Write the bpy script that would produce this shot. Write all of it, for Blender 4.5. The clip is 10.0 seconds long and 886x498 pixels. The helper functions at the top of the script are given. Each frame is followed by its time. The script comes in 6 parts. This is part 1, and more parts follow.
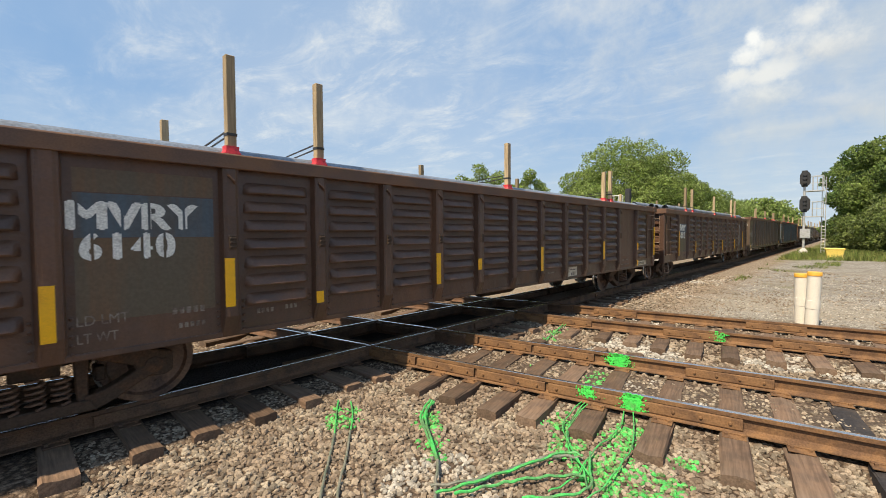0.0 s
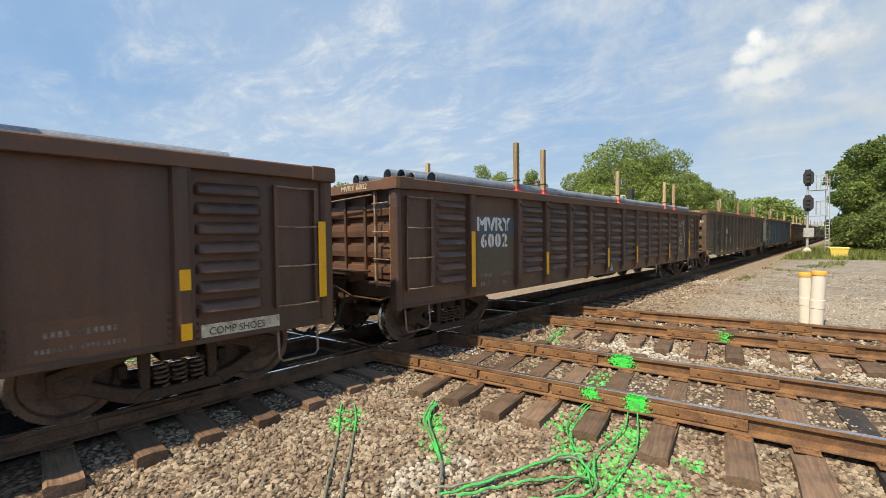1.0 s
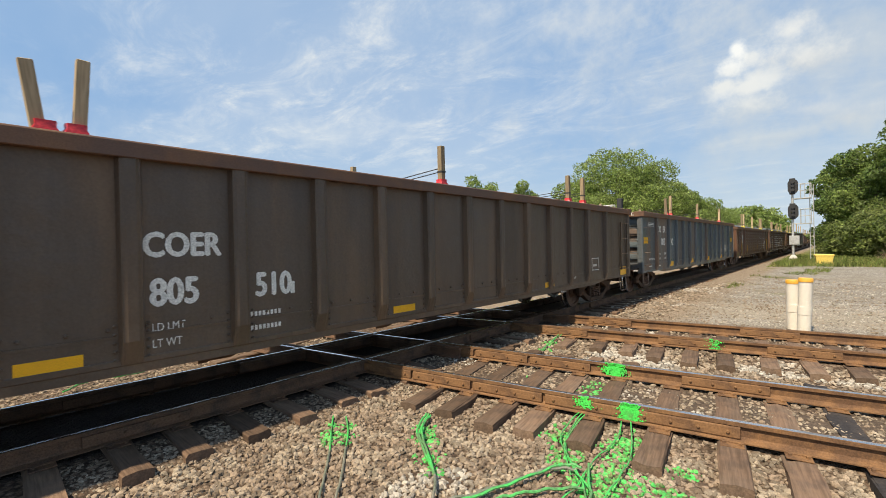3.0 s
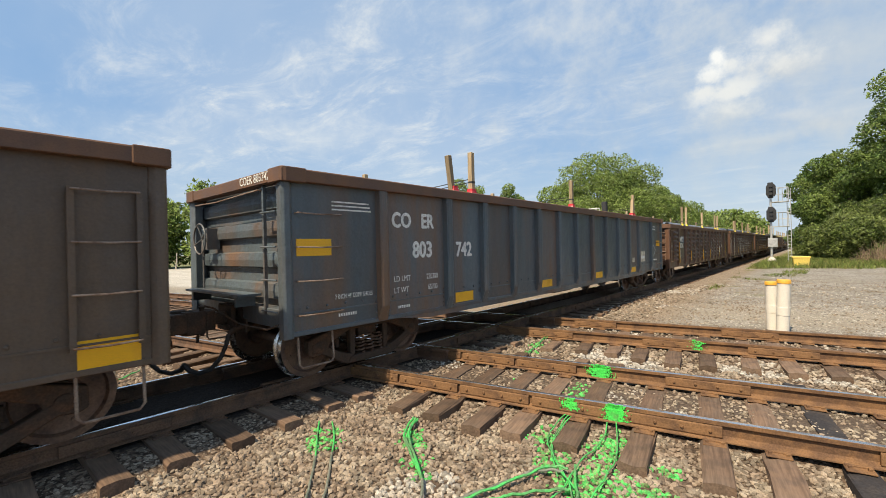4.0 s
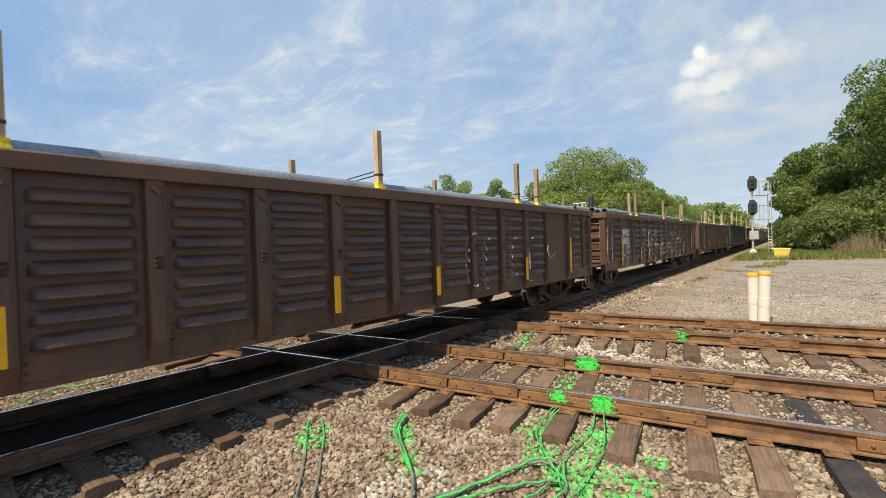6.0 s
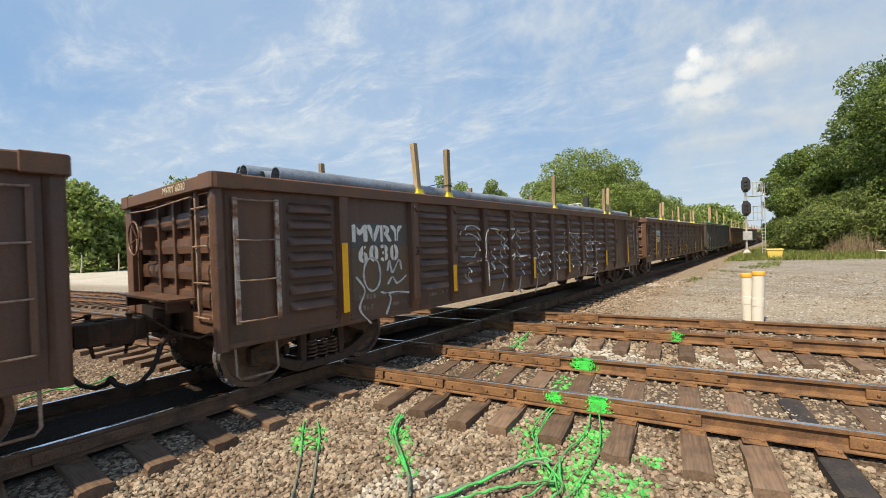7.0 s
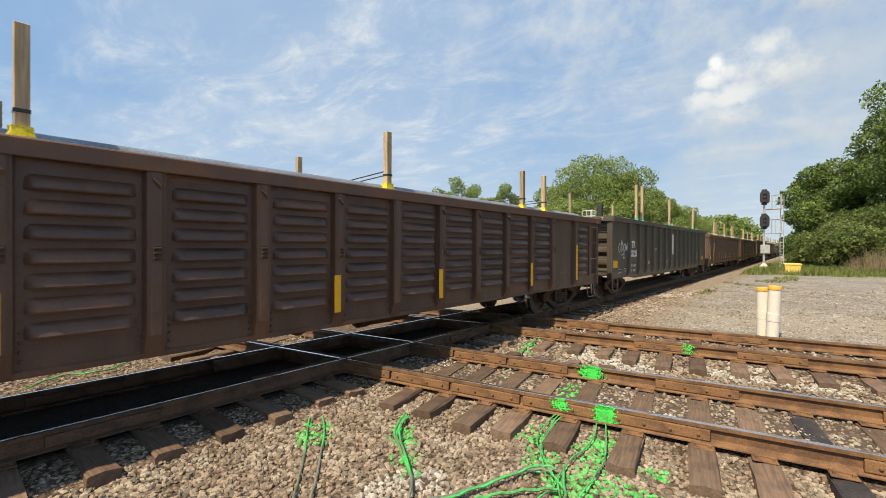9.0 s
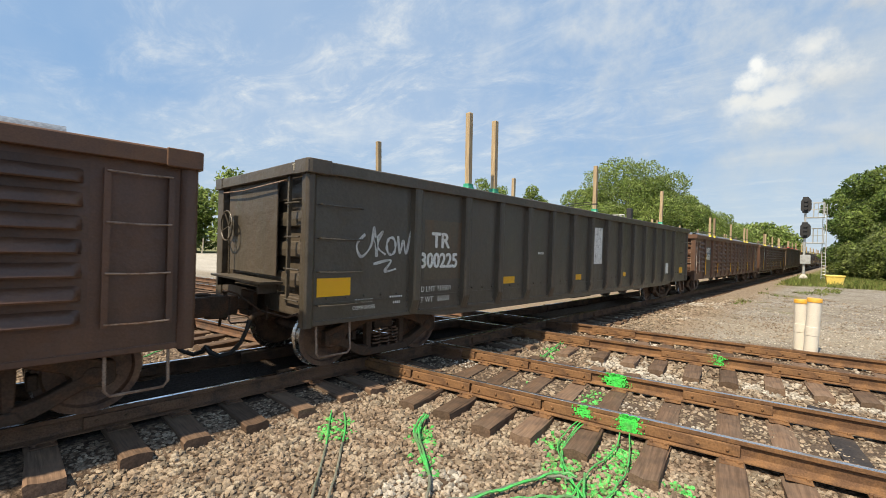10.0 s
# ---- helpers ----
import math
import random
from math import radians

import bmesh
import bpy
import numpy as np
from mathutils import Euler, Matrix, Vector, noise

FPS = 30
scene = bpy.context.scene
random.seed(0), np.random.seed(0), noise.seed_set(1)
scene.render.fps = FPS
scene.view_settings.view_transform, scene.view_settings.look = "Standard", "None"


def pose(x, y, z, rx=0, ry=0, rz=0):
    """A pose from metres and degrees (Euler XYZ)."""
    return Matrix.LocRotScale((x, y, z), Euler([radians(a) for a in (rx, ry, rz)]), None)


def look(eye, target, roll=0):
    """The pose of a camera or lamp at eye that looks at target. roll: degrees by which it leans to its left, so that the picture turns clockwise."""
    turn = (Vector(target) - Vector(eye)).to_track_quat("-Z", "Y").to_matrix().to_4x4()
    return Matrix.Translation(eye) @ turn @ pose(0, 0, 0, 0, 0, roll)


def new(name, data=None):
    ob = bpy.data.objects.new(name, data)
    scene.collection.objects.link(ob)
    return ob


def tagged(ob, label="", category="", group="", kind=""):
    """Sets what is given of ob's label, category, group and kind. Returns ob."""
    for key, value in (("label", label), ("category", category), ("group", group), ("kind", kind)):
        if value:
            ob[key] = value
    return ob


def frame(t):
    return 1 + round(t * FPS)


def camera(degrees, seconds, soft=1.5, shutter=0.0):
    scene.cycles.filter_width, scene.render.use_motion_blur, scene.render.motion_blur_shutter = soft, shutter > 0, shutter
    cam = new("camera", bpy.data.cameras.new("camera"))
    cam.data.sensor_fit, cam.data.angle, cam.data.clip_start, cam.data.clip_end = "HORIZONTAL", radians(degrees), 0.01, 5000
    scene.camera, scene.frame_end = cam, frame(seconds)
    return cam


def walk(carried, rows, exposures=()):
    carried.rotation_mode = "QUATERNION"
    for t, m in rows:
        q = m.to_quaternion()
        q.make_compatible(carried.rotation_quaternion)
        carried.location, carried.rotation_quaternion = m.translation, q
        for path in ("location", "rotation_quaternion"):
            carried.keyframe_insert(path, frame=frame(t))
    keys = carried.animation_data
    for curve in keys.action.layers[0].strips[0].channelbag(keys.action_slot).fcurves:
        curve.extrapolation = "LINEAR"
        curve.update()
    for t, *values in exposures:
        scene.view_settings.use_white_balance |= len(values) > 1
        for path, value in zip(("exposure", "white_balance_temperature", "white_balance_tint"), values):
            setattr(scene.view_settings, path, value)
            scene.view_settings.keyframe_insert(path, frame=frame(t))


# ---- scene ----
# ---------------------------------------------------------------- camera
cam = camera(92.4, 10.0, 0.75, 0.03)
EYE = (0.0, 0.0, 1.708)
PATH = [  # seconds, yaw, pitch, roll
    (0.0, 43.714, -1.960, 0.365), (0.5, 43.839, -1.919, 0.496), (1.0, 44.013, -1.743, 0.734),
    (1.5, 44.174, -1.451, 0.914), (2.0, 44.132, -1.118, 1.037), (2.5, 43.717, -0.745, 1.135),
    (4.0, 41.134, -0.002, 1.306), (4.5, 40.620, -0.224, 1.486), (5.0, 40.269, -0.518, 1.685),
    (5.5, 39.896, -0.612, 1.815), (7.0, 38.968, -0.555, 1.945), (7.5, 38.879, -0.510, 1.904),
    (8.0, 38.966, -0.421, 1.570), (8.5, 39.409, -0.359, 0.811), (9.0, 40.482, -0.290, -0.197),
    (9.5, 42.080, -0.270, -1.111), (10.0, 43.778, -0.250, -1.747)]
walk(cam, [(t, pose(*EYE, 90 + p, r, y)) for t, y, p, r in PATH], exposures=[(0.0, 0.36, 7650, 10), (10.0, 0.36, 7650, 10)])

# ---------------------------------------------------------------- sky, sun
SUN_TO = Vector((0.015, -0.68, 1.0)).normalized()
sun_data = bpy.data.lights.new("sun", "SUN")
sun_data.energy, sun_data.angle, sun_data.color = 5.0, radians(1.2), (1.0, 0.93, 0.81)
sun = new("sun", sun_data)
sun.matrix_world = look((0, 0, 60), Vector((0, 0, 60)) - SUN_TO)


def make_world():
    w = bpy.data.worlds.new("sky")
    scene.world = w
    w.use_nodes = True
    n, l = w.node_tree.nodes, w.node_tree.links
    n.clear()

    def add(kind, **kw):
        nd = n.new(kind)
        for k, v in kw.items():
            nd.inputs[k].default_value = v
        return nd

    def math_(op, a, b=None, c=None):
        nd = n.new("ShaderNodeMath")
        nd.operation = op
        for i, x in enumerate((a, b, c)):
            if x is None:
                continue
            if isinstance(x, (int, float)):
                nd.inputs[i].default_value = x
            else:
                l.new(x, nd.inputs[i])
        return nd.outputs[0]

    def smooth(x, lo, hi):
        nd = n.new("ShaderNodeMapRange")
        nd.interpolation_type = "SMOOTHSTEP"
        l.new(x, nd.inputs[0])
        nd.inputs[1].default_value, nd.inputs[2].default_value = lo, hi
        return nd.outputs[0]

    def mix(f, a, b):
        nd = n.new("ShaderNodeMix")
        nd.data_type = "RGBA"
        if isinstance(f, (int, float)):
            nd.inputs[0].default_value = f
        else:
            l.new(f, nd.inputs[0])
        for i, x in ((6, a), (7, b)):
            if isinstance(x, tuple):
                nd.inputs[i].default_value = (*x, 1)
            else:
                l.new(x, nd.inputs[i])
        return nd.outputs[2]

    co = n.new("ShaderNodeTexCoord").outputs["Generated"]
    sky = n.new("ShaderNodeTexSky")
    sky.sky_type, sky.sun_disc = "NISHITA", False
    sky.sun_elevation = math.asin(SUN_TO.z)
    sky.sun_rotation = math.atan2(SUN_TO.x, SUN_TO.y)
    sky.air_density, sky.dust_density, sky.ozone_density = 1.0, 1.2, 2.0
    sep = n.new("ShaderNodeSeparateXYZ")
    l.new(co, sep.inputs[0])
    z = sep.outputs[2]
    # thin streaked high cloud on a plane far above
    den = math_("ADD", math_("MAXIMUM", z, 0.0), 0.12)
    px, py = math_("DIVIDE", sep.outputs[0], den), math_("DIVIDE", sep.outputs[1], den)
    comb = n.new("ShaderNodeCombineXYZ")
    l.new(px, comb.inputs[0]), l.new(py, comb.inputs[1])

    def cloud_noise(scale, rot, stretch, detail, rough, dist=0.0, loc=(0, 0, 0)):
        mp = n.new("ShaderNodeMapping")
        l.new(comb.outputs[0], mp.inputs[0])
        mp.inputs["Location"].default_value = loc
        mp.inputs["Rotation"].default_value = (0, 0, radians(rot))
        mp.inputs["Scale"].default_value = (stretch, 1, 1)
        t = add("ShaderNodeTexNoise", Scale=scale, Detail=detail, Roughness=rough, Distortion=dist)
        l.new(mp.outputs[0], t.inputs["Vector"])
        return t.outputs[0]

    veil = smooth(cloud_noise(0.55, 25, 0.6, 5, 0.55, 0.3), 0.33, 0.66)
    wisp = smooth(cloud_noise(3.4, -28, 0.60, 10, 0.70, 0.6, (3, 1, 0)), 0.42, 0.80)
    fine = smooth(cloud_noise(8.0, 35, 0.6, 7, 0.7, 0.5), 0.36, 0.70)
    thin = math_("MULTIPLY", math_("MULTIPLY", wisp, math_("MULTIPLY_ADD", fine, 0.6, 0.4)), math_("MULTIPLY_ADD", veil, 0.75, 0.25))
    thin = math_("MULTIPLY_ADD", veil, 0.22, math_("MULTIPLY", thin, 0.78))
    thin = math_("MINIMUM", thin, 0.9)
    base = mix(0.7, sky.outputs[0], (2.1, 4.45, 8.6))
    col = mix(thin, base, (8.0, 8.7, 9.3))
    # heavier grey-white cloud low in the north
    nx = add("ShaderNodeTexNoise", Scale=9.0, Detail=8.0, Roughness=0.56)
    l.new(co, nx.inputs["Vector"])
    ny = add("ShaderNodeTexNoise", Scale=24.0, Detail=7.0, Roughness=0.6)
    l.new(co, ny.inputs["Vector"])
    puff = math_("ADD", math_("MULTIPLY", nx.outputs[0], 0.6), math_("MULTIPLY", ny.outputs[0], 0.4))

    nz = add("ShaderNodeTexNoise", Scale=52.0, Detail=7.0, Roughness=0.62)
    l.new(co, nz.inputs["Vector"])
    billow = math_("ADD", math_("MULTIPLY", ny.outputs[0], 0.62), math_("MULTIPLY", nz.outputs[0], 0.38))

    def dot(v):
        nd = n.new("ShaderNodeVectorMath")
        nd.operation = "DOT_PRODUCT"
        l.new(co, nd.inputs[0])
        nd.inputs[1].default_value = v
        return nd.outputs["Value"]

    def lump(az, el, w_, h_):
        """How far inside one lobe of a cloud a direction lies, and how high in it."""
        d = Vector((math.sin(radians(az)) * math.cos(radians(el)), math.cos(radians(az)) * math.cos(radians(el)), math.sin(radians(el))))
        right = Vector((math.cos(radians(az)), -math.sin(radians(az)), 0))
        a, b = math_("DIVIDE", dot(right), w_), math_("DIVIDE", dot(right.cross(d)), h_)
        r = math_("SQRT", math_("ADD", math_("MULTIPLY", a, a), math_("MULTIPLY", b, b)))
        front = math_("GREATER_THAN", dot(d), 0.3)
        return math_("MULTIPLY_ADD", math_("SUBTRACT", 3.0, r), front, -2.0), b

    for lobes, rough, soft, white, grey, dense in CLOUDS:
        field = high = None
        for lobe in lobes:
            f, b = lump(*lobe)
            field = f if field is None else math_("MAXIMUM", field, f)
            high = b if high is None else high
        wave = math_("MULTIPLY", math_("SUBTRACT", billow if soft < 1.3 else puff, 0.5), rough)
        m = smooth(math_("ADD", field, wave), 0.0, soft)
        shade = smooth(math_("ADD", high, wave), -1.0, 0.8)
        col = mix(math_("MULTIPLY", m, dense), col, mix(shade, grey, white))
    haze = math_("SUBTRACT", 1.0, smooth(z, -0.02, 0.30))
    col = mix(math_("MULTIPLY", haze, 0.62), col, (5.2, 6.6, 8.1))
    bg = n.new("ShaderNodeBackground")
    l.new(col, bg.inputs[0])
    bg.inputs[1].default_value = 0.088
    out = n.new("ShaderNodeOutputWorld")
    l.new(bg.outputs[0], out.inputs[0])


WHITE, GREY = (8.2, 9.0, 9.9), (5.0, 5.8, 6.9)
CLOUDS = [  # lobes (azimuth, elevation, half width, half height), roughness, softness, lit and shaded colour, density
    ([(-24.0, 27.0, 0.46, 0.26)], 3.2, 2.4, (7.9, 8.5, 9.0), (7.2, 7.9, 8.6), 0.62),
    ([(-10.0, 29.0, 0.26, 0.18)], 3.2, 2.0, (8.0, 8.5, 8.9), (7.0, 7.6, 8.3), 0.45),
    ([(-60.0, 15.0, 0.50, 0.07)], 3.2, 1.8, (7.4, 8.2, 9.0), (6.6, 7.5, 8.5), 0.45),
    ([(2.0, 18.0, 0.62, 0.36)], 2.2, 1.3, (5.1, 6.1, 7.4), (4.7, 5.7, 7.0), 0.78),
    ([(-7.0, 14.4, 0.075, 0.040), (-5.6, 16.8, 0.064, 0.040), (-9.4, 16.2, 0.040, 0.034), (-6.6, 19.0, 0.044, 0.034)], 2.0, 1.1, (7.1, 7.9, 8.8), (5.0, 5.9, 7.0), 0.85),
    ([(-2.0, 18.0, 0.085, 0.034), (-3.4, 20.8, 0.048, 0.036), (-4.8, 18.6, 0.050, 0.034)], 2.0, 1.1, (7.3, 8.0, 8.8), (4.9, 5.7, 6.8), 0.85),
    ([(-8.6, 18.4, 0.030, 0.030), (-7.9, 20.0, 0.020, 0.026), (-9.0, 16.9, 0.034, 0.022), (-7.0, 16.2, 0.040, 0.018)], 1.9, 0.8, WHITE, (6.9, 7.7, 8.6), 0.92),
    ([(-1.6, 12.9, 0.066, 0.034), (0.8, 11.6, 0.070, 0.030)], 2.2, 1.3, (6.9, 7.6, 8.5), (5.0, 5.8, 6.9), 0.75),
    ([(3.4, 25.4, 0.100, 0.044), (1.0, 23.6, 0.060, 0.032)], 2.2, 1.2, (7.0, 7.6, 8.4), GREY, 0.8),
    ([(-4.0, 10.8, 0.20, 0.022)], 2.0, 1.4, (6.2, 6.9, 7.6), (5.0, 5.8, 6.8), 0.5)]
make_world()

# ---------------------------------------------------------------- materials
def material(name, base, spots=None, spot_amount=0.35, rough=0.75, metal=0.0, scale=2.0, grain=60.0, bump=0.15, bump_scale=None,
             streak=False, along=None, island=0.0, objvar=0.0, dust=None, dust_amount=0.0, fleck=0.28, gloss=None, shift=False):
    """A node material: a base colour, mottled by a spot colour at two scales, with grain and bump."""
    m = bpy.data.materials.new(name)
    m.use_nodes = True
    n, l = m.node_tree.nodes, m.node_tree.links
    bsdf = n["Principled BSDF"]
    co = n.new("ShaderNodeTexCoord").outputs["Object"]
    if shift:     # each part takes its own stretch of the pattern
        off = n.new("ShaderNodeVectorMath")
        off.operation = "ADD"
        sc = n.new("ShaderNodeMath")
        sc.operation, sc.inputs[1].default_value = "MULTIPLY", 37.0
        l.new(n.new("ShaderNodeObjectInfo").outputs["Random"], sc.inputs[0])
        l.new(co, off.inputs[0]), l.new(sc.outputs[0], off.inputs[1])
        co = off.outputs[0]
    src = co
    if streak:
        mp = n.new("ShaderNodeMapping")
        mp.inputs["Scale"].default_value = (1, 1, 0.16)
        l.new(co, mp.inputs[0])
        src = mp.outputs[0]

    fibre = co
    if along:
        mp2 = n.new("ShaderNodeMapping")
        mp2.inputs["Scale"].default_value = along
        l.new(co, mp2.inputs[0])
        fibre = mp2.outputs[0]

    def tex(sc, det, rgh, vec):
        t = n.new("ShaderNodeTexNoise")
        t.inputs["Scale"].default_value, t.inputs["Detail"].default_value, t.inputs["Roughness"].default_value = sc, det, rgh
        l.new(vec, t.inputs["Vector"])
        return t.outputs[0]

    def ramp(x, lo, hi, a=0.0, b=1.0):
        r = n.new("ShaderNodeMapRange")
        r.interpolation_type = "SMOOTHSTEP"
        l.new(x, r.inputs[0])
        for i, v in enumerate((lo, hi, a, b)):
            r.inputs[i + 1].default_value = v
        return r.outputs[0]

    def mix(f, a, b, blend="MIX"):
        nd = n.new("ShaderNodeMix")
        nd.data_type, nd.blend_type = "RGBA", blend
        if isinstance(f, float):
            nd.inputs[0].default_value = f
        else:
            l.new(f, nd.inputs[0])
        for i, x in ((6, a), (7, b)):
            if isinstance(x, tuple):
                nd.inputs[i].default_value = (*x, 1)
            else:
                l.new(x, nd.inputs[i])
        return nd.outputs[2]

    big, small = tex(scale, 6, 0.6, src), tex(grain, 4, 0.6, fibre)
    col = base
    if spots:
        e = 0.72 - 0.35 * spot_amount
        col = mix(ramp(big, e - 0.14, e + 0.1), base, spots)
    if dust:
        col = mix(ramp(tex(scale * 0.4 + 0.3, 5, 0.65, src), 0.35, 0.75, 0.0, dust_amount), col, dust)
    g = ramp(small, 0.25, 0.75, 1 - fleck, 1 + fleck)
    comb = n.new("ShaderNodeCombineColor")
    for i in range(3):
        l.new(g, comb.inputs[i])
    col = mix(1.0, col, comb.outputs[0], "MULTIPLY")
    if island or objvar:
        if island:
            rnd, amt = n.new("ShaderNodeNewGeometry").outputs["Random Per Island"], island
        else:
            rnd, amt = n.new("ShaderNodeObjectInfo").outputs["Random"], objvar
        hs = n.new("ShaderNodeHueSaturation")
        l.new(col, hs.inputs["Color"])
        l.new(ramp(rnd, 0.0, 1.0, 1 - amt, 1 + amt), hs.inputs["Value"])
        col = hs.outputs[0]
    l.new(col, bsdf.inputs["Base Color"])
    l.new(ramp(big, 0.3, 0.7, max(rough - 0.1, 0.05), min(rough + 0.1, 1.0)), bsdf.inputs["Roughness"])
    bsdf.inputs["Metallic"].default_value = metal
    if metal < 0.3:
        bsdf.inputs["Specular IOR Level"].default_value = gloss if gloss is not None else 0.5 if rough < 0.7 else 0.22
    if bump:
        b = n.new("ShaderNodeBump")
        b.inputs["Strength"].default_value, b.inputs["Distance"].default_value = bump, (0.05 if bump_scale and bump_scale < 4 else 0.01)
        l.new(tex(bump_scale or grain * 0.5, 5, 0.6, fibre), b.inputs["Height"])
        l.new(b.outputs[0], bsdf.inputs["Normal"])
    return m


BROWN = material("brown_car_paint", (0.116, 0.062, 0.041), (0.165, 0.080, 0.045), 0.40, 0.42, 0, 1.6, 40, 0.6, 2.6, True, dust=(0.050, 0.031, 0.024), dust_amount=0.85, fleck=0.10, gloss=0.42, shift=True)
BROWN2 = material("worn_brown_car_paint", (0.125, 0.066, 0.044), (0.18, 0.085, 0.044), 0.5, 0.55, 0, 1.4, 34, 0.12, 5, True, dust=(0.12, 0.082, 0.06), dust_amount=0.4, fleck=0.10, gloss=0.42, shift=True)
TAUPE = material("grey_brown_car_paint", (0.118, 0.084, 0.059), (0.17, 0.108, 0.064), 0.40, 0.46, 0, 1.6, 40, 0.6, 2.6, True, dust=(0.062, 0.047, 0.035), dust_amount=0.8, fleck=0.10, gloss=0.42, shift=True)
BLUE = material("blue_grey_car_paint", (0.098, 0.124, 0.138), (0.185, 0.105, 0.062), 0.38, 0.40, 0, 0.9, 40, 0.7, 2.4, True, dust=(0.058, 0.072, 0.078), dust_amount=0.85, fleck=0.10, gloss=0.42, shift=True)
BLACK = material("black_car_paint", (0.072, 0.060, 0.045), (0.09, 0.068, 0.05), 0.4, 0.42, 0, 1.6, 26, 0.6, 2.6, True, dust=(0.11, 0.094, 0.07), dust_amount=0.6, fleck=0.10, gloss=0.42, shift=True)
RIM_RUST = material("rusty_top_rail", (0.118, 0.066, 0.045), (0.165, 0.085, 0.048), 0.5, 0.55, 0, 2.0, 70, 0.2, 12, fleck=0.14, gloss=0.34)
IRON = material("sooty_running_gear_iron", (0.062, 0.042, 0.030), (0.105, 0.058, 0.036), 0.45, 0.75, 0.0, 5, 50, 0.2, 20)
WHEEL = material("dusty_wheel_steel", (0.17, 0.098, 0.062), (0.08, 0.05, 0.04), 0.4, 0.6, 0.0, 4, 40, 0.1, 20)
TREAD = material("polished_steel", (0.62, 0.62, 0.62), (0.35, 0.33, 0.31), 0.3, 0.24, 1.0, 20, 90, 0.03)
RAILRUST = material("rusty_rail_steel", (0.215, 0.115, 0.056), (0.125, 0.070, 0.042), 0.5, 0.8, 0.0, 4, 70, 0.2, 30)
RAILDARK = material("oily_brown_rail_steel", (0.155, 0.086, 0.052), (0.09, 0.058, 0.042), 0.5, 0.75, 0.0, 4, 70, 0.2, 30)
RAILTOP = material("worn_rail_head", (0.60, 0.59, 0.58), (0.34, 0.27, 0.21), 0.36, 0.26, 0.95, 3, 80, 0.05)
RUNTOP = material("bright_rail_head", (0.85, 0.85, 0.85), (0.70, 0.69, 0.67), 0.25, 0.16, 1.0, 3, 80, 0.02)
TIE = material("creosoted_timber", (0.150, 0.095, 0.064), (0.070, 0.048, 0.038), 0.52, 0.88, 0, 3, 45, 0.9, 24, along=(0.06, 1, 1), dust=(0.215, 0.150, 0.104), dust_amount=0.6, objvar=0.32)
TIE_DARK = material("fresh_black_timber", (0.035, 0.032, 0.033), (0.06, 0.05, 0.045), 0.4, 0.8, 0, 3, 45, 0.4, 18)
STONE = material("ballast_stone", (0.212, 0.158, 0.114), (0.285, 0.235, 0.178), 0.5, 0.9, 0, 3.2, 120, 0.3, 60, island=0.40)
STONE_GREY = material("pale_ballast_stone", (0.36, 0.33, 0.285), (0.24, 0.18, 0.125), 0.45, 0.9, 0, 2.2, 120, 0.3, 60, island=0.4)
STONE_GREEN = material("green_sprayed_stone", (0.055, 0.46, 0.10), (0.22, 0.20, 0.11), 0.5, 0.75, 0, 26, 90, 0.2, 60, island=0.3)
GREEN = material("green_marking_paint", (0.045, 0.70, 0.11), (0.10, 0.42, 0.10), 0.3, 0.6, 0, 9, 60, 0.1)
CABLE = material("green_sprayed_cable", (0.05, 0.48, 0.11), (0.10, 0.20, 0.09), 0.5, 0.55, 0, 5, 60, 0.1)
CABLE_GREY = material("grey_green_cable", (0.13, 0.15, 0.11), (0.2, 0.19, 0.15), 0.5, 0.6, 0, 5, 60, 0.1)
YELLOW = material("yellow_reflective_strip", (0.86, 0.43, 0.012), (0.72, 0.34, 0.015), 0.2, 0.4, 0, 3, 200, 0.02)
WHITEPAINT = material("stencil_white_paint", (0.74, 0.72, 0.66), (0.45, 0.42, 0.37), 0.25, 0.7, 0, 9, 60, 0.0)
OLDPAINT = material("faded_stencil_paint", (0.24, 0.20, 0.165), (0.12, 0.085, 0.068), 0.5, 0.75, 0, 9, 60, 0.0)
CHALK = material("white_spray_line", (0.56, 0.55, 0.52), (0.33, 0.31, 0.29), 0.35, 0.75, 0, 7, 60, 0.0)
PALEPATCH = material("cream_placard", (0.62, 0.56, 0.43), (0.42, 0.34, 0.24), 0.4, 0.7, 0, 8, 60, 0.0)
BLUEPATCH = material("blue_grey_repaint_patch", (0.078, 0.104, 0.126), (0.10, 0.082, 0.066), 0.42, 0.5, 0, 2.5, 30, 0.3, 6, True, fleck=0.12, gloss=0.3, shift=True)
GREYPATCH = material("dark_olive_repaint_patch", (0.112, 0.088, 0.060), (0.165, 0.092, 0.050), 0.42, 0.5, 0, 2.2, 30, 0.3, 6, True, fleck=0.12, gloss=0.3, shift=True)
STAKE = material("weathered_softwood_stake", (0.36, 0.27, 0.165), (0.24, 0.18, 0.12), 0.45, 0.8, 0, 3, 50, 0.3, 24, True, (1, 1, 0.06), objvar=0.3)
PIPE = material("blue_grey_pipe_steel", (0.24, 0.275, 0.32), (0.17, 0.18, 0.20), 0.4, 0.42, 0.35, 1.6, 40, 0.03)
PIPE_IN = material("pipe_bore", (0.03, 0.032, 0.035), None, 0, 0.8)
STRAP = material("black_steel_strap", (0.030, 0.027, 0.025), None, 0, 0.55)
RED = material("red_plastic_wrap", (0.62, 0.03, 0.04), (0.45, 0.02, 0.03), 0.4, 0.45, 0, 12, 40, 0.2)
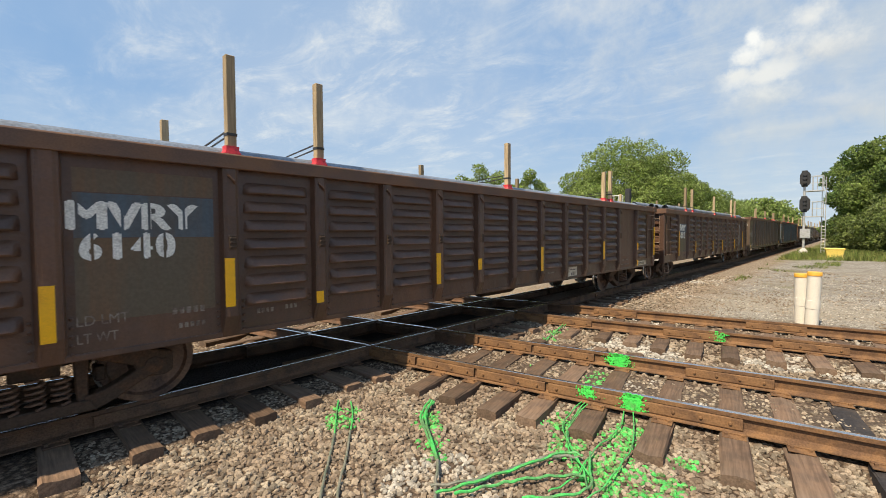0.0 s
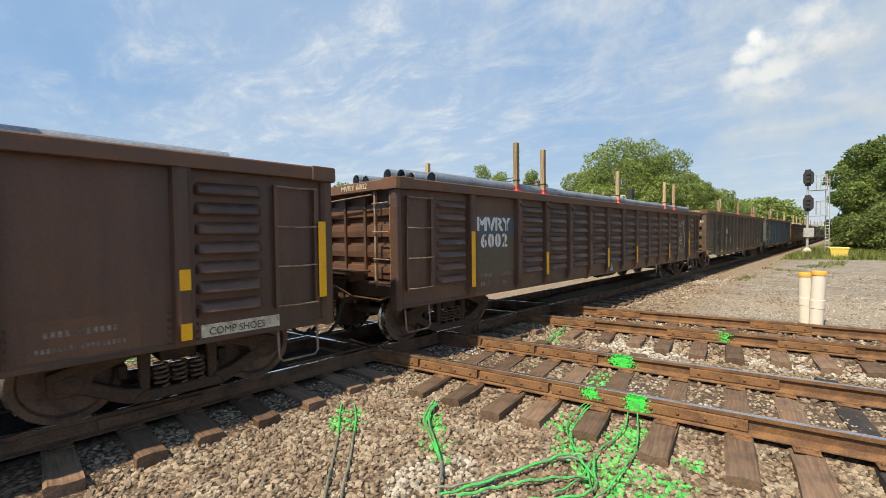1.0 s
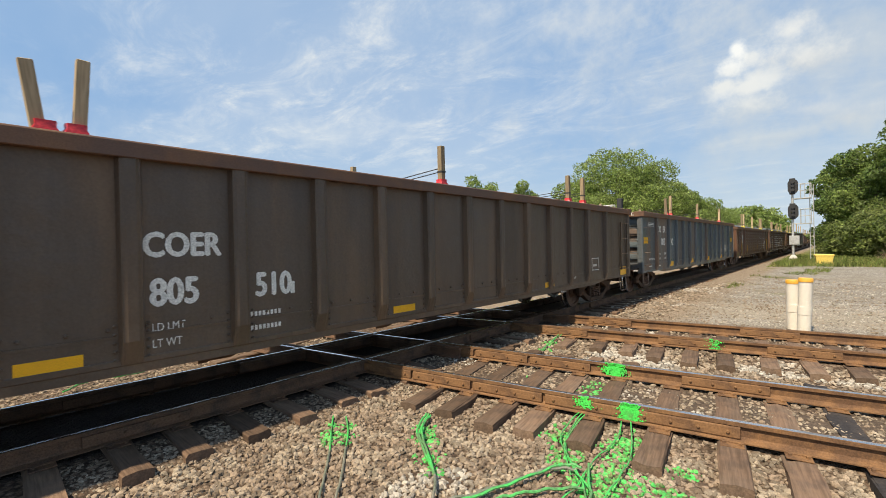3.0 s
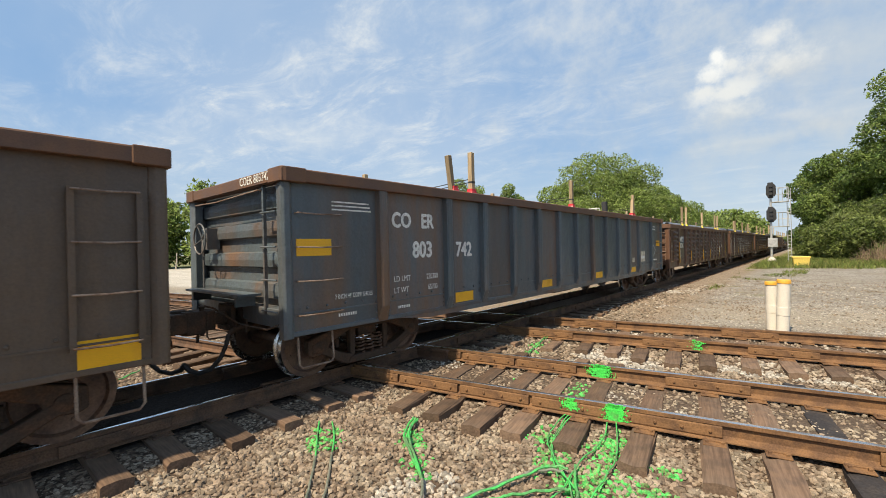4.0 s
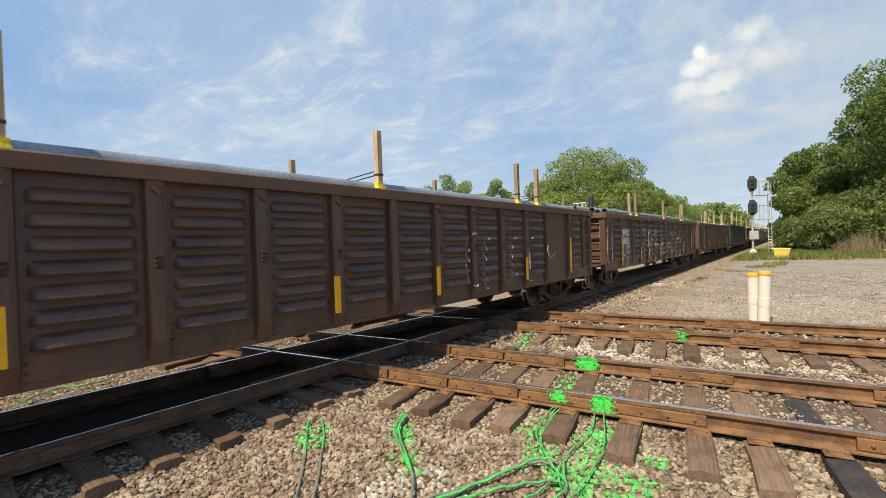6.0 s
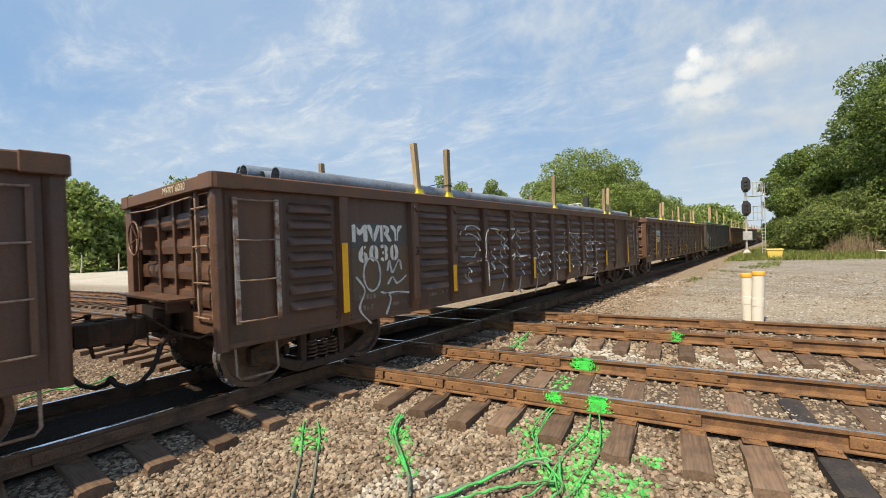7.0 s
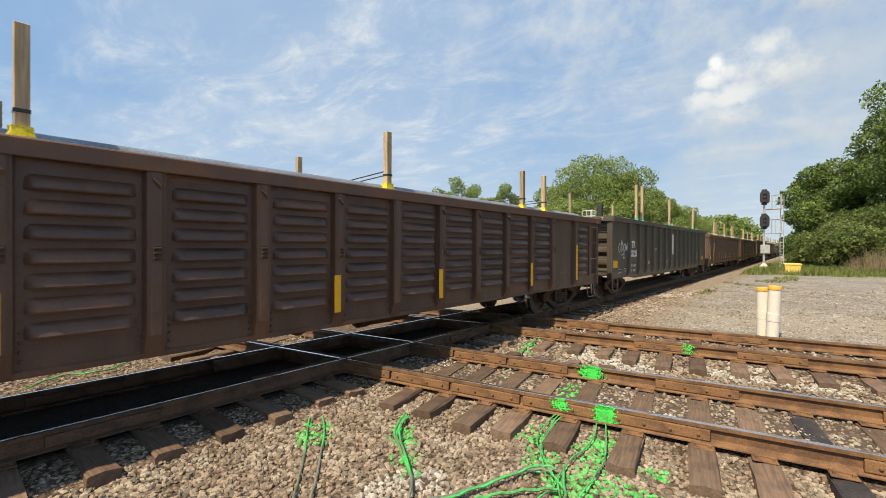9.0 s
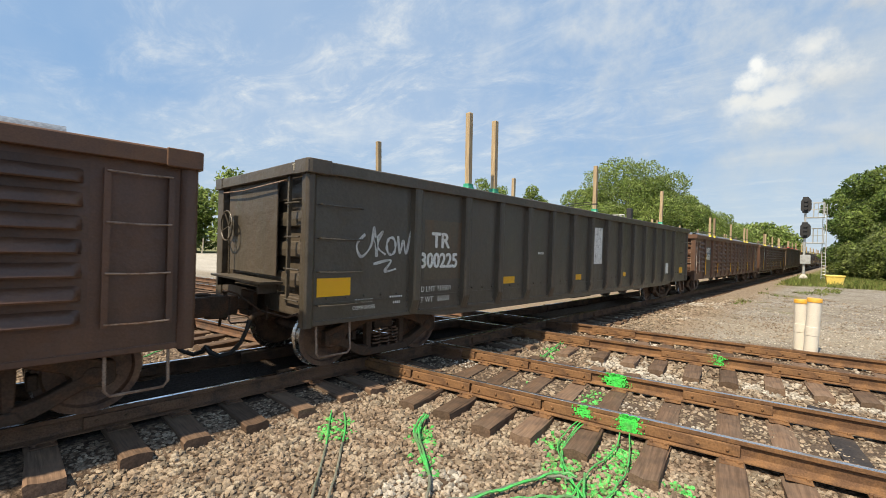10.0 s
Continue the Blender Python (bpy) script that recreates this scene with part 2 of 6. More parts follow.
YWRAP = material("yellow_plastic_wrap", (0.75, 0.60, 0.02), (0.55, 0.45, 0.02), 0.4, 0.45, 0, 12, 40, 0.2)
GWRAP = material("green_plastic_wrap", (0.02, 0.34, 0.20), (0.02, 0.22, 0.14), 0.4, 0.45, 0, 12, 40, 0.2)
ROD = material("worn_grab_iron", (0.27, 0.195, 0.145), (0.15, 0.082, 0.05), 0.45, 0.6, 0.0, 6, 60, 0.05)
PEELED = material("peeling_white_ladder_paint", (0.42, 0.37, 0.33), (0.20, 0.095, 0.055), 0.55, 0.75, 0, 7, 60, 0.15)
WPLASTIC = material("white_plastic_post", (0.72, 0.67, 0.58), (0.62, 0.55, 0.44), 0.2, 0.5, 0, 2, 200, 0.0)
OPLASTIC = material("orange_plastic_cap", (0.70, 0.36, 0.05), None, 0, 0.5)
GALV = material("galvanised_steel", (0.50, 0.50, 0.49), (0.38, 0.38, 0.37), 0.4, 0.5, 0.4, 4, 40, 0.03)
SIGNALBLACK = material("black_signal_head", (0.022, 0.022, 0.024), None, 0, 0.6)
CRATE = material("yellow_plastic_tub", (0.74, 0.55, 0.13), (0.6, 0.45, 0.15), 0.3, 0.6)
CONCRETE = material("pale_concrete", (0.48, 0.45, 0.40), (0.36, 0.33, 0.29), 0.4, 0.9, 0, 1.5, 30, 0.1)
BARK = material("grey_brown_bark", (0.15, 0.115, 0.085), (0.09, 0.07, 0.055), 0.5, 0.9, 0, 3, 20, 0.5, 10)
PALEWOOD = material("bleached_fence_post", (0.40, 0.36, 0.30), (0.28, 0.24, 0.2), 0.4, 0.9)
BRUSH = material("dry_brushwood", (0.23, 0.165, 0.115), (0.16, 0.13, 0.08), 0.5, 0.95, island=0.4)
GRASS = material("rough_grass", (0.105, 0.145, 0.035), (0.20, 0.18, 0.07), 0.4, 0.9, island=0.45)


def leaf_material(name, dark, light):
    m = material(name, dark, light, 0.6, 0.55, 0, 0.5, 4, 0.0, island=0.5)
    n, l = m.node_tree.nodes, m.node_tree.links
    bsdf = n["Principled BSDF"]
    tr = n.new("ShaderNodeBsdfTranslucent")
    l.new(bsdf.inputs["Base Color"].links[0].from_socket, tr.inputs[0])
    mx = n.new("ShaderNodeMixShader")
    mx.inputs[0].default_value = 0.42
    l.new(bsdf.outputs[0], mx.inputs[1]), l.new(tr.outputs[0], mx.inputs[2])
    l.new(mx.outputs[0], n["Material Output"].inputs[0])
    return m


LEAF = leaf_material("fresh_green_leaves", (0.165, 0.240, 0.056), (0.26, 0.335, 0.10))
LEAF_DARK = leaf_material("deep_green_leaves", (0.098, 0.165, 0.038), (0.19, 0.26, 0.068))
LEAF_BUSH = leaf_material("yellow_green_leaves", (0.12, 0.17, 0.04), (0.20, 0.24, 0.075))


# ---------------------------------------------------------------- building helpers
class Shape:
    def __init__(self):
        self.v, self.f = [], []

    def add(self, vs, fs):
        k = len(self.v)
        self.v += [tuple(p) for p in vs]
        self.f += [tuple(i + k for i in f) for f in fs]
        return self

    def box(self, x0, x1, y0, y1, z0, z1):
        return self.add([(x, y, z) for x in (x0, x1) for y in (y0, y1) for z in (z0, z1)],
                        [(0, 1, 3, 2), (4, 6, 7, 5), (0, 4, 5, 1), (2, 3, 7, 6), (0, 2, 6, 4), (1, 5, 7, 3)])

    def loft(self, rings, cap=True, closed=True):
        n = len(rings[0])
        vs = [p for r in rings for p in r]
        fs = []
        for i in range(len(rings) - 1):
            for j in range(n if closed else n - 1):
                a, b = i * n + j, i * n + (j + 1) % n
                fs.append((a, b, b + n, a + n))
        if cap:
            fs += [tuple(reversed(range(n))), tuple(range((len(rings) - 1) * n, len(rings) * n))]
        return self.add(vs, fs)

    def tube(self, pts, r, n=8):
        pts = [Vector(p) for p in pts]
        rings = []
        for i, p in enumerate(pts):
            d = (pts[min(i + 1, len(pts) - 1)] - pts[max(i - 1, 0)]).normalized()
            a = d.orthogonal().normalized() if not rings else (u0 - d * u0.dot(d)).normalized()
            u0 = a
            b = d.cross(a)
            rr = r[i] if isinstance(r, (list, tuple)) else r
            rings.append([p + (a * math.cos(k * 2 * math.pi / n) + b * math.sin(k * 2 * math.pi / n)) * rr for k in range(n)])
        return self.loft(rings)

    def spin(self, prof, axis_x=True, n=24, c=(0, 0, 0)):
        """A profile of (along, radius) turned about an axis through c."""
        rings = []
        for a, r in prof:
            ring = []
            for k in range(n):
                t = k * 2 * math.pi / n
                if axis_x:
                    ring.append((c[0] + a, c[1] + r * math.cos(t), c[2] + r * math.sin(t)))
                else:
                    ring.append((c[0] + r * math.cos(t), c[1] + r * math.sin(t), c[2] + a))
            rings.append(ring)
        return self.loft(rings)

    def prism(self, poly, x0, x1):
        """A polygon of (y, z) pushed along x."""
        return self.loft([[(x0, y, z) for y, z in poly], [(x1, y, z) for y, z in poly]])


def mesh_of(name, shape, bevel=0.0, smooth=False):
    me = bpy.data.meshes.new(name)
    me.from_pydata(shape.v, [], shape.f)
    bm = bmesh.new()
    bm.from_mesh(me)
    bmesh.ops.recalc_face_normals(bm, faces=bm.faces)
    if bevel:
        bmesh.ops.bevel(bm, geom=[e for e in bm.edges if len(e.link_faces) == 2 and e.calc_face_angle(0) > 0.5], offset=bevel, segments=1, affect="EDGES")
    if smooth:
        for f in bm.faces:
            f.smooth = True
    bm.to_mesh(me)
    bm.free()
    if smooth:
        me.set_sharp_from_angle(angle=radians(38))
    return me


def put(name, me, mat, parent=None, at=(0, 0, 0), turn=(0, 0, 0), label=""):
    ob = new(name, me)
    if not me.materials:
        me.materials.append(mat)
    ob.material_slots[0].link = "OBJECT"
    ob.material_slots[0].material = mat
    ob.parent = parent
    ob.matrix_basis = pose(*at, *turn)
    if label:
        tagged(ob, label)
    return ob


CACHE = {}


def cached(key, build, bevel=0.0, smooth=False):
    if key not in CACHE:
        CACHE[key] = mesh_of(str(key[0] if isinstance(key, tuple) else key), build(), bevel, smooth)
    return CACHE[key]


# where each stencil character has its bridge, across its width
SLITS = {"M": 0.30, "V": 0.55, "R": 0.36, "Y": 0.5, "1": 0.12}


def lettering(name, text, size, mat, parent, y, z, x=1.49, squeeze=1.0, align="LEFT", label="", face="side", shear=0.0):
    """Painted characters on a car's near side (reading towards +y) or on its leading end."""
    key = ("text", text, size, squeeze, align)
    stencil = len(text) == 4 and size > 0.3 and squeeze < 0
    if key not in CACHE:
        cu = bpy.data.curves.new(name, "FONT")
        cu.body, cu.size, cu.align_x, cu.extrude, cu.resolution_u = text, size, align, 0.001, 3
        cu.space_character = 1.32 if text.isdigit() and len(text) == 4 else 1.0
        tmp = bpy.data.objects.new("tmp", cu)
        scene.collection.objects.link(tmp)
        dg = bpy.context.evaluated_depsgraph_get()
        me = bpy.data.meshes.new_from_object(tmp.evaluated_get(dg))
        if squeeze < 0:    # a wanted width in metres
            xs = [v.co.x for v in me.vertices]
            me.transform(Matrix.Translation((-min(xs), 0, 0)))
            squeeze = -squeeze / (max(xs) - min(xs))
        me.transform(Matrix.Diagonal((squeeze, 1, 1, 1)))
        bpy.data.objects.remove(tmp)
        me.materials.clear()
        if size > 0.2:
            bm = bmesh.new()
            e = 0.019 if stencil else 0.012
            for dx, dy, dz in ((-e, 0, 0), (e, 0, 0.0006), (0, 0.010, 0.0012), (0, -0.010, 0.0018)):
                me.transform(Matrix.Translation((dx, dy, dz)))
                bm.from_mesh(me)
                me.transform(Matrix.Translation((-dx, -dy, -dz)))
            if stencil:    # the bridges of the stencil leave a slit in every character
                x0, x1 = min(v.co.x for v in bm.verts), max(v.co.x for v in bm.verts)
                for k in range(4):
                    c = x0 + (x1 - x0) * (k + SLITS.get(text[k], 0.5)) / 4
                    for cut in (c - 0.011, c + 0.011):
                        bmesh.ops.bisect_plane(bm, geom=bm.verts[:] + bm.edges[:] + bm.faces[:], plane_co=(cut, 0, 0), plane_no=(1, 0, 0))
                    bmesh.ops.delete(bm, geom=[f for f in bm.faces if abs(f.calc_center_median().x - c) < 0.0105], context="FACES")
            bm.to_mesh(me)
            bm.free()
        CACHE[key] = me
    if face == "side":
        return put(name, CACHE[key], mat, parent, (x, y, z), (90, 0, 90), label)
    return put(name, CACHE[key], mat, parent, (x, y, z), (90, 0, 0), label)


def bars(name, rows, mat, parent, label="", x=1.492):
    """Small writing that cannot be read: thin plain bars of (y, z, length, height)."""
    s = Shape()
    for y, z, w, h in rows:
        n = max(1, int(w / (h * 0.85))) if 0.03 < h < 0.09 else 1
        for k in range(n):
            s.box(x, x + 0.003, y + w * k / n, y + w * (k + (0.62 if n > 1 else 1)) / n, z, z + h)
    return tagged(put(name, mesh_of(name, s), mat, parent, label=label), kind="stuff")

# ---------------------------------------------------------------- ground
TH = radians(10.56)
U = Vector((math.cos(TH), math.sin(TH), 0))     # along the crossing tracks
N = Vector((-math.sin(TH), math.cos(TH), 0))    # across them
C1, C2, G = 4.863, 8.727, 1.505                 # near rail of each crossing track, rail spacing
XN = -5.336                                     # near rail of the train's track
XC = XN - G / 2


def ground_height(x, y):
    c = -math.sin(TH) * x + math.cos(TH) * y
    z = -0.30 + 0.022 * noise.noise((x * 0.9, y * 0.9, 0)) + 0.012 * noise.noise((x * 3, y * 3, 5))
    far = min(max((c - 11.0) / 5.0, 0), 1) if x > -4.5 else 0
    z += far * (0.10 + 0.05 * noise.noise((x * 0.12, y * 0.12, 2)))
    def bed(d, half, edge, level):
        k = min(max((half + edge - d) / edge, 0), 1)
        return k * k * (3 - 2 * k), level
    for d, half, edge, level in ((abs(x - XC), 1.40, 0.3, -0.232), (abs(x - XC), 0.60, 0.05, -0.188), (abs(c - C1 - G / 2), 0.70, 0.35, -0.228), (abs(c - C2 - G / 2), 0.70, 0.6, -0.225)):
        k, level = bed(d, half, edge, level)
        z += k * (level + 0.3 * (z + 0.30) - z)
    return z


def axis(near0, near1, step, far):
    a = list(np.arange(near0, near1 + 1e-6, step))
    d, p = step, near1
    while p < far:
        d *= 1.22
        p += d
        a.append(p)
    d, p = step, near0
    while p > -far:
        d *= 1.22
        p -= d
        a.insert(0, p)
    return a


def ground_material():
    m = bpy.data.materials.new("trackside_gravel_and_grass")
    m.use_nodes = True
    n, l = m.node_tree.nodes, m.node_tree.links
    bsdf = n["Principled BSDF"]
    co = n.new("ShaderNodeTexCoord").outputs["Object"]
    sep = n.new("ShaderNodeSeparateXYZ")
    l.new(co, sep.inputs[0])

    def mth(op, a, b=0.0):
        nd = n.new("ShaderNodeMath")
        nd.operation = op
        for i, x in enumerate((a, b)):
            if isinstance(x, (int, float)):
                nd.inputs[i].default_value = x
            else:
                l.new(x, nd.inputs[i])
        return nd.outputs[0]

    def tex(sc, det=5, rgh=0.6):
        t = n.new("ShaderNodeTexNoise")
        t.inputs["Scale"].default_value, t.inputs["Detail"].default_value, t.inputs["Roughness"].default_value = sc, det, rgh
        l.new(co, t.inputs["Vector"])
        return t.outputs[0]

    def step(x, lo, hi, a=0.0, b=1.0):
        r = n.new("ShaderNodeMapRange")
        r.interpolation_type = "SMOOTHSTEP"
        l.new(x, r.inputs[0])
        for i, v in enumerate((lo, hi, a, b)):
            r.inputs[i + 1].default_value = v
        return r.outputs[0]

    def mix(f, a, b, blend="MIX"):
        nd = n.new("ShaderNodeMix")
        nd.data_type, nd.blend_type = "RGBA", blend
        if isinstance(f, float):
            nd.inputs[0].default_value = f
        else:
            l.new(f, nd.inputs[0])
        for i, x in ((6, a), (7, b)):
            if isinstance(x, tuple):
                nd.inputs[i].default_value = (*x, 1)
            else:
                l.new(x, nd.inputs[i])
        return nd.outputs[2]

    def cells(sc):
        v = n.new("ShaderNodeTexVoronoi")
        v.inputs["Scale"].default_value = sc
        l.new(co, v.inputs["Vector"])
        return v
    x, y = sep.outputs[0], sep.outputs[1]
    c = mth("ADD", mth("MULTIPLY", x, -math.sin(TH)), mth("MULTIPLY", y, math.cos(TH)))
    big = tex(0.35, 6)
    wob = mth("MULTIPLY", mth("SUBTRACT", tex(0.5, 4), 0.5), 3.0)
    v1, v2 = cells(21.0), cells(55.0)
    # brown ballast, stone by stone
    rnd = n.new("ShaderNodeSeparateColor")
    l.new(v1.outputs["Color"], rnd.inputs[0])
    ballast = mix(step(rnd.outputs[0], 0.1, 0.9), (0.12, 0.082, 0.058), (0.25, 0.185, 0.135))
    # shadowed gaps painted in: colour darkens away from each stone's middle
    ballast = mix(step(v1.outputs["Distance"], 0.25, 0.8), ballast, (0.06, 0.042, 0.03))
    oil = step(tex(0.8, 5), 0.30, 0.60)
    dark = mth("MULTIPLY", mth("MULTIPLY", step(c, C1 + 0.1, C1 + 0.35), step(c, C1 + G + 0.2, C1 + G - 0.2)), oil)
    ballast = mix(dark, ballast, (0.095, 0.072, 0.056))
    # shade under the cars put into the colour: near-black between the train's rails
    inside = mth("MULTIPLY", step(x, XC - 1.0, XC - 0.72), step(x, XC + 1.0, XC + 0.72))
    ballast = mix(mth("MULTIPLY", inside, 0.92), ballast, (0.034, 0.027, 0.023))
    # grey crushed stone and dirt of the open lot
    rnd2 = n.new("ShaderNodeSeparateColor")
    l.new(v2.outputs["Color"], rnd2.inputs[0])
    lot = mix(step(rnd2.outputs[0], 0.1, 0.95), (0.15, 0.136, 0.118), (0.45, 0.42, 0.375))
    lot = mix(step(big, 0.38, 0.62), lot, (0.25, 0.222, 0.182))
    lot = mix(step(tex(2.5, 6, 0.7), 0.50, 0.72, 0.0, 0.7), lot, (0.40, 0.375, 0.34))
    lot = mix(step(tex(9.0, 6, 0.8), 0.48, 0.62, 0.0, 0.8), lot, (0.11, 0.092, 0.072))
    lot = mix(step(tex(1.1, 6, 0.7), 0.50, 0.66, 0.0, 0.5), lot, (0.15, 0.125, 0.095))
    lot = mix(step(mth("ADD", mth("ABSOLUTE", mth("SUBTRACT", mth("ADD", c, wob), 14.2)), 0.0), 2.6, 0.6, 0.0, 0.65), lot, (0.30, 0.258, 0.20))
    grass = mix(step(tex(3.0, 6), 0.35, 0.65), (0.085, 0.12, 0.03), (0.20, 0.18, 0.075))
    on_lot = step(mth("ADD", c, mth("MULTIPLY", wob, 0.4)), 11.2, 12.4)
    col = mix(on_lot, ballast, lot)
    beside = mth("MULTIPLY", step(x, -2.4, -3.4), step(x, -9.5, -8.5))
    col = mix(mth("MULTIPLY", beside, mth("MULTIPLY", on_lot, 0.85)), col, mix(step(rnd2.outputs[1], 0.1, 0.9), (0.16, 0.115, 0.08), (0.33, 0.26, 0.19)))
    right = step(x, -4.0, -3.0)
    edge = mth("SUBTRACT", mth("ADD", y, mth("MULTIPLY", wob, 2.5)), mth("MULTIPLY", x, 0.35))
    tuft = mth("MULTIPLY", step(tex(0.7, 5), 0.56, 0.66), step(y, 14.0, 24.0))
    g = mth("MAXIMUM", step(edge, 37.0, 41.0), mth("MULTIPLY", tuft, mth("MULTIPLY", step(x, 0.5, -1.5), 0.8)))
    col = mix(mth("MULTIPLY", right, g), col, grass)
    left = step(x, -9.0, -14.0)
    pale = mix(step(big, 0.35, 0.65), (0.40, 0.37, 0.32), (0.47, 0.44, 0.39))
    col = mix(mth("MULTIPLY", left, step(c, 13.5, 16.0)), col, pale)
    col = mix(mth("MULTIPLY", step(x, -70.0, -72.0), 0.9), col, grass)
    gr = tex(70.0, 4)
    cc = n.new("ShaderNodeCombineColor")
    k = step(gr, 0.25, 0.75, 0.75, 1.25)
    for i in range(3):
        l.new(k, cc.inputs[i])
    col = mix(1.0, col, cc.outputs[0], "MULTIPLY")
    l.new(col, bsdf.inputs["Base Color"])
    bsdf.inputs["Roughness"].default_value = 0.95
    bsdf.inputs["Specular IOR Level"].default_value = 0.15
    b = n.new("ShaderNodeBump")
    b.inputs["Strength"].default_value, b.inputs["Distance"].default_value = 0.9, 0.02
    l.new(mth("ADD", mth("MULTIPLY", v1.outputs["Distance"], -1.0), mth("MULTIPLY", v2.outputs["Distance"], -0.5)), b.inputs["Height"])
    l.new(b.outputs[0], bsdf.inputs["Normal"])
    return m


def build_ground():
    xs, ys = axis(-8.6, 4.6, 0.085, 1800), axis(0.0, 13.0, 0.11, 1800)
    vs = [(x, y, ground_height(x, y)) for y in ys for x in xs]
    w = len(xs)
    fs = [(j * w + i, j * w + i + 1, (j + 1) * w + i + 1, (j + 1) * w + i) for j in range(len(ys) - 1) for i in range(w - 1)]
    me = bpy.data.meshes.new("ground")
    me.from_pydata(vs, [], fs)
    me.polygons.foreach_set("use_smooth", [True] * len(fs))
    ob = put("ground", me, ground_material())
    tagged(ob, "brown stone ballast, grey gravel lot and grass verge", "ground", kind="structure")


build_ground()

# ---------------------------------------------------------------- tracks
RAIL_PROFILE = [(-0.076, -0.184), (0.076, -0.184), (0.076, -0.172), (0.02, -0.155), (0.010, -0.14), (0.010, -0.052), (0.037, -0.040), (0.037, -0.004),
                (-0.037, -0.004), (-0.037, -0.040), (-0.010, -0.052), (-0.010, -0.14), (-0.02, -0.155), (-0.076, -0.172)]


def rail_piece(parent, length, at, turn, body, top, wear=0.019):
    """One length of rail along its own +y, with its worn running surface."""
    s = Shape().loft([[(x, 0, z) for x, z in RAIL_PROFILE], [(x, length, z) for x, z in RAIL_PROFILE]])
    r = put("rail", mesh_of("rail", s, 0.0), body, parent, at, (0, 0, turn))
    h = Shape().loft([[(x, yy, z) for x, z in ((-wear - 0.006, -0.004), (wear + 0.006, -0.004), (wear, 0.0), (-wear, 0.0))] for yy in (0, length)])
    put("running_surface", mesh_of("running_surface", h), top, r)
    return r


def joint_bar():
    s = Shape()
    for sx in (-1, 1):
        s.loft([[(sx * x, yy, z) for x, z in ((0.010, -0.155), (0.046, -0.158), (0.051, -0.145), (0.046, -0.056), (0.038, -0.046), (0.012, -0.052))] for yy in (-0.46, 0.46)])
        for k in range(4):
            yy = -0.36 + k * 0.24
            s.spin([(0.040 * sx, 0.017), (0.066 * sx, 0.017)], True, 6, (0, yy, -0.098))
    return s


def tie_mesh(length, width, height, seed):
    rnd = random.Random(seed)
    s = Shape()
    nx = 7
    rings = []
    for i in range(nx + 1):
        x = -length / 2 + length * i / nx
        j = [rnd.uniform(-0.013, 0.013) for _ in range(8)]
        rings.append([(x, -width / 2 + j[0], -height), (x, -width / 2 + j[1], -0.012 + j[4]), (x, -width / 2 + 0.018, 0 + j[2]), (x, 0, 0.002 + j[6]),
                      (x, width / 2 - 0.018, 0 + j[3]), (x, width / 2 + j[5], -0.012 + j[4]), (x, width / 2 + j[7], -height)])
    return s.loft(rings)


TIES = [mesh_of("tie", tie_mesh(3.2, 0.235, 0.19, k)) for k in range(6)]
PLATE = mesh_of("tie_plate", Shape().box(-0.19, 0.19, -0.095, 0.095, -0.002, 0.012).box(-0.11, -0.085, -0.09, 0.09, 0.01, 0.026).box(0.085, 0.11, -0.09, 0.09, 0.01, 0.026)
                .box(-0.15, -0.125, -0.075, -0.05, 0.01, 0.035).box(0.125, 0.15, 0.05, 0.075, 0.01, 0.035).box(0.125, 0.15, -0.075, -0.05, 0.01, 0.035), 0.003)
JOINT = mesh_of("joint_bar", joint_bar(), 0.004)


def train_track():
    tr = tagged(new("railway_track"), "main line track with bright worn railheads on timber ties", "railway track", kind="structure")
    for x in (XN, XN - G):
        rail_piece(tr, 330, (x, -14, 0), 0, RAILDARK, RUNTOP, 0.016)
    for x in (XN - 0.14, XN - G + 0.14):   # inner guard rails of the crossing
        rail_piece(tr, 9.0, (x, 2.6, -0.006), 0, RAILDARK, RAILDARK)
    k = 0
    y = -5.69
    while y < 62:
        mt = TIE
        off = random.uniform(-0.07, 0.07)
        if not 5.0 < y < 6.0 and not 9.0 < y < 9.9:
            put("tie", TIES[k % 6], mt, tr, (XC + off, y + random.uniform(-0.04, 0.04), -0.197), (0, 0, random.uniform(-1.2, 1.2)))
            if y < 14:
                for x in (XN, XN - G):
                    put("tie_plate", PLATE, RAILDARK, tr, (x, y, -0.193))
        y += 0.545
        k += 1
    s = Shape()
    while y < 300:
        s.box(XC - 1.35, XC + 1.35, y - 0.115, y + 0.115, -0.38, -0.197)
        y += 0.585
    tagged(put("far_ties", mesh_of("far_ties", s), TIE, tr), kind="stuff")
    for y in (1.05, 6.9, 12.4):
        for x in (XN, XN - G):
            put("joint_bar", JOINT, RAILDARK, tr, (x, y, 0))


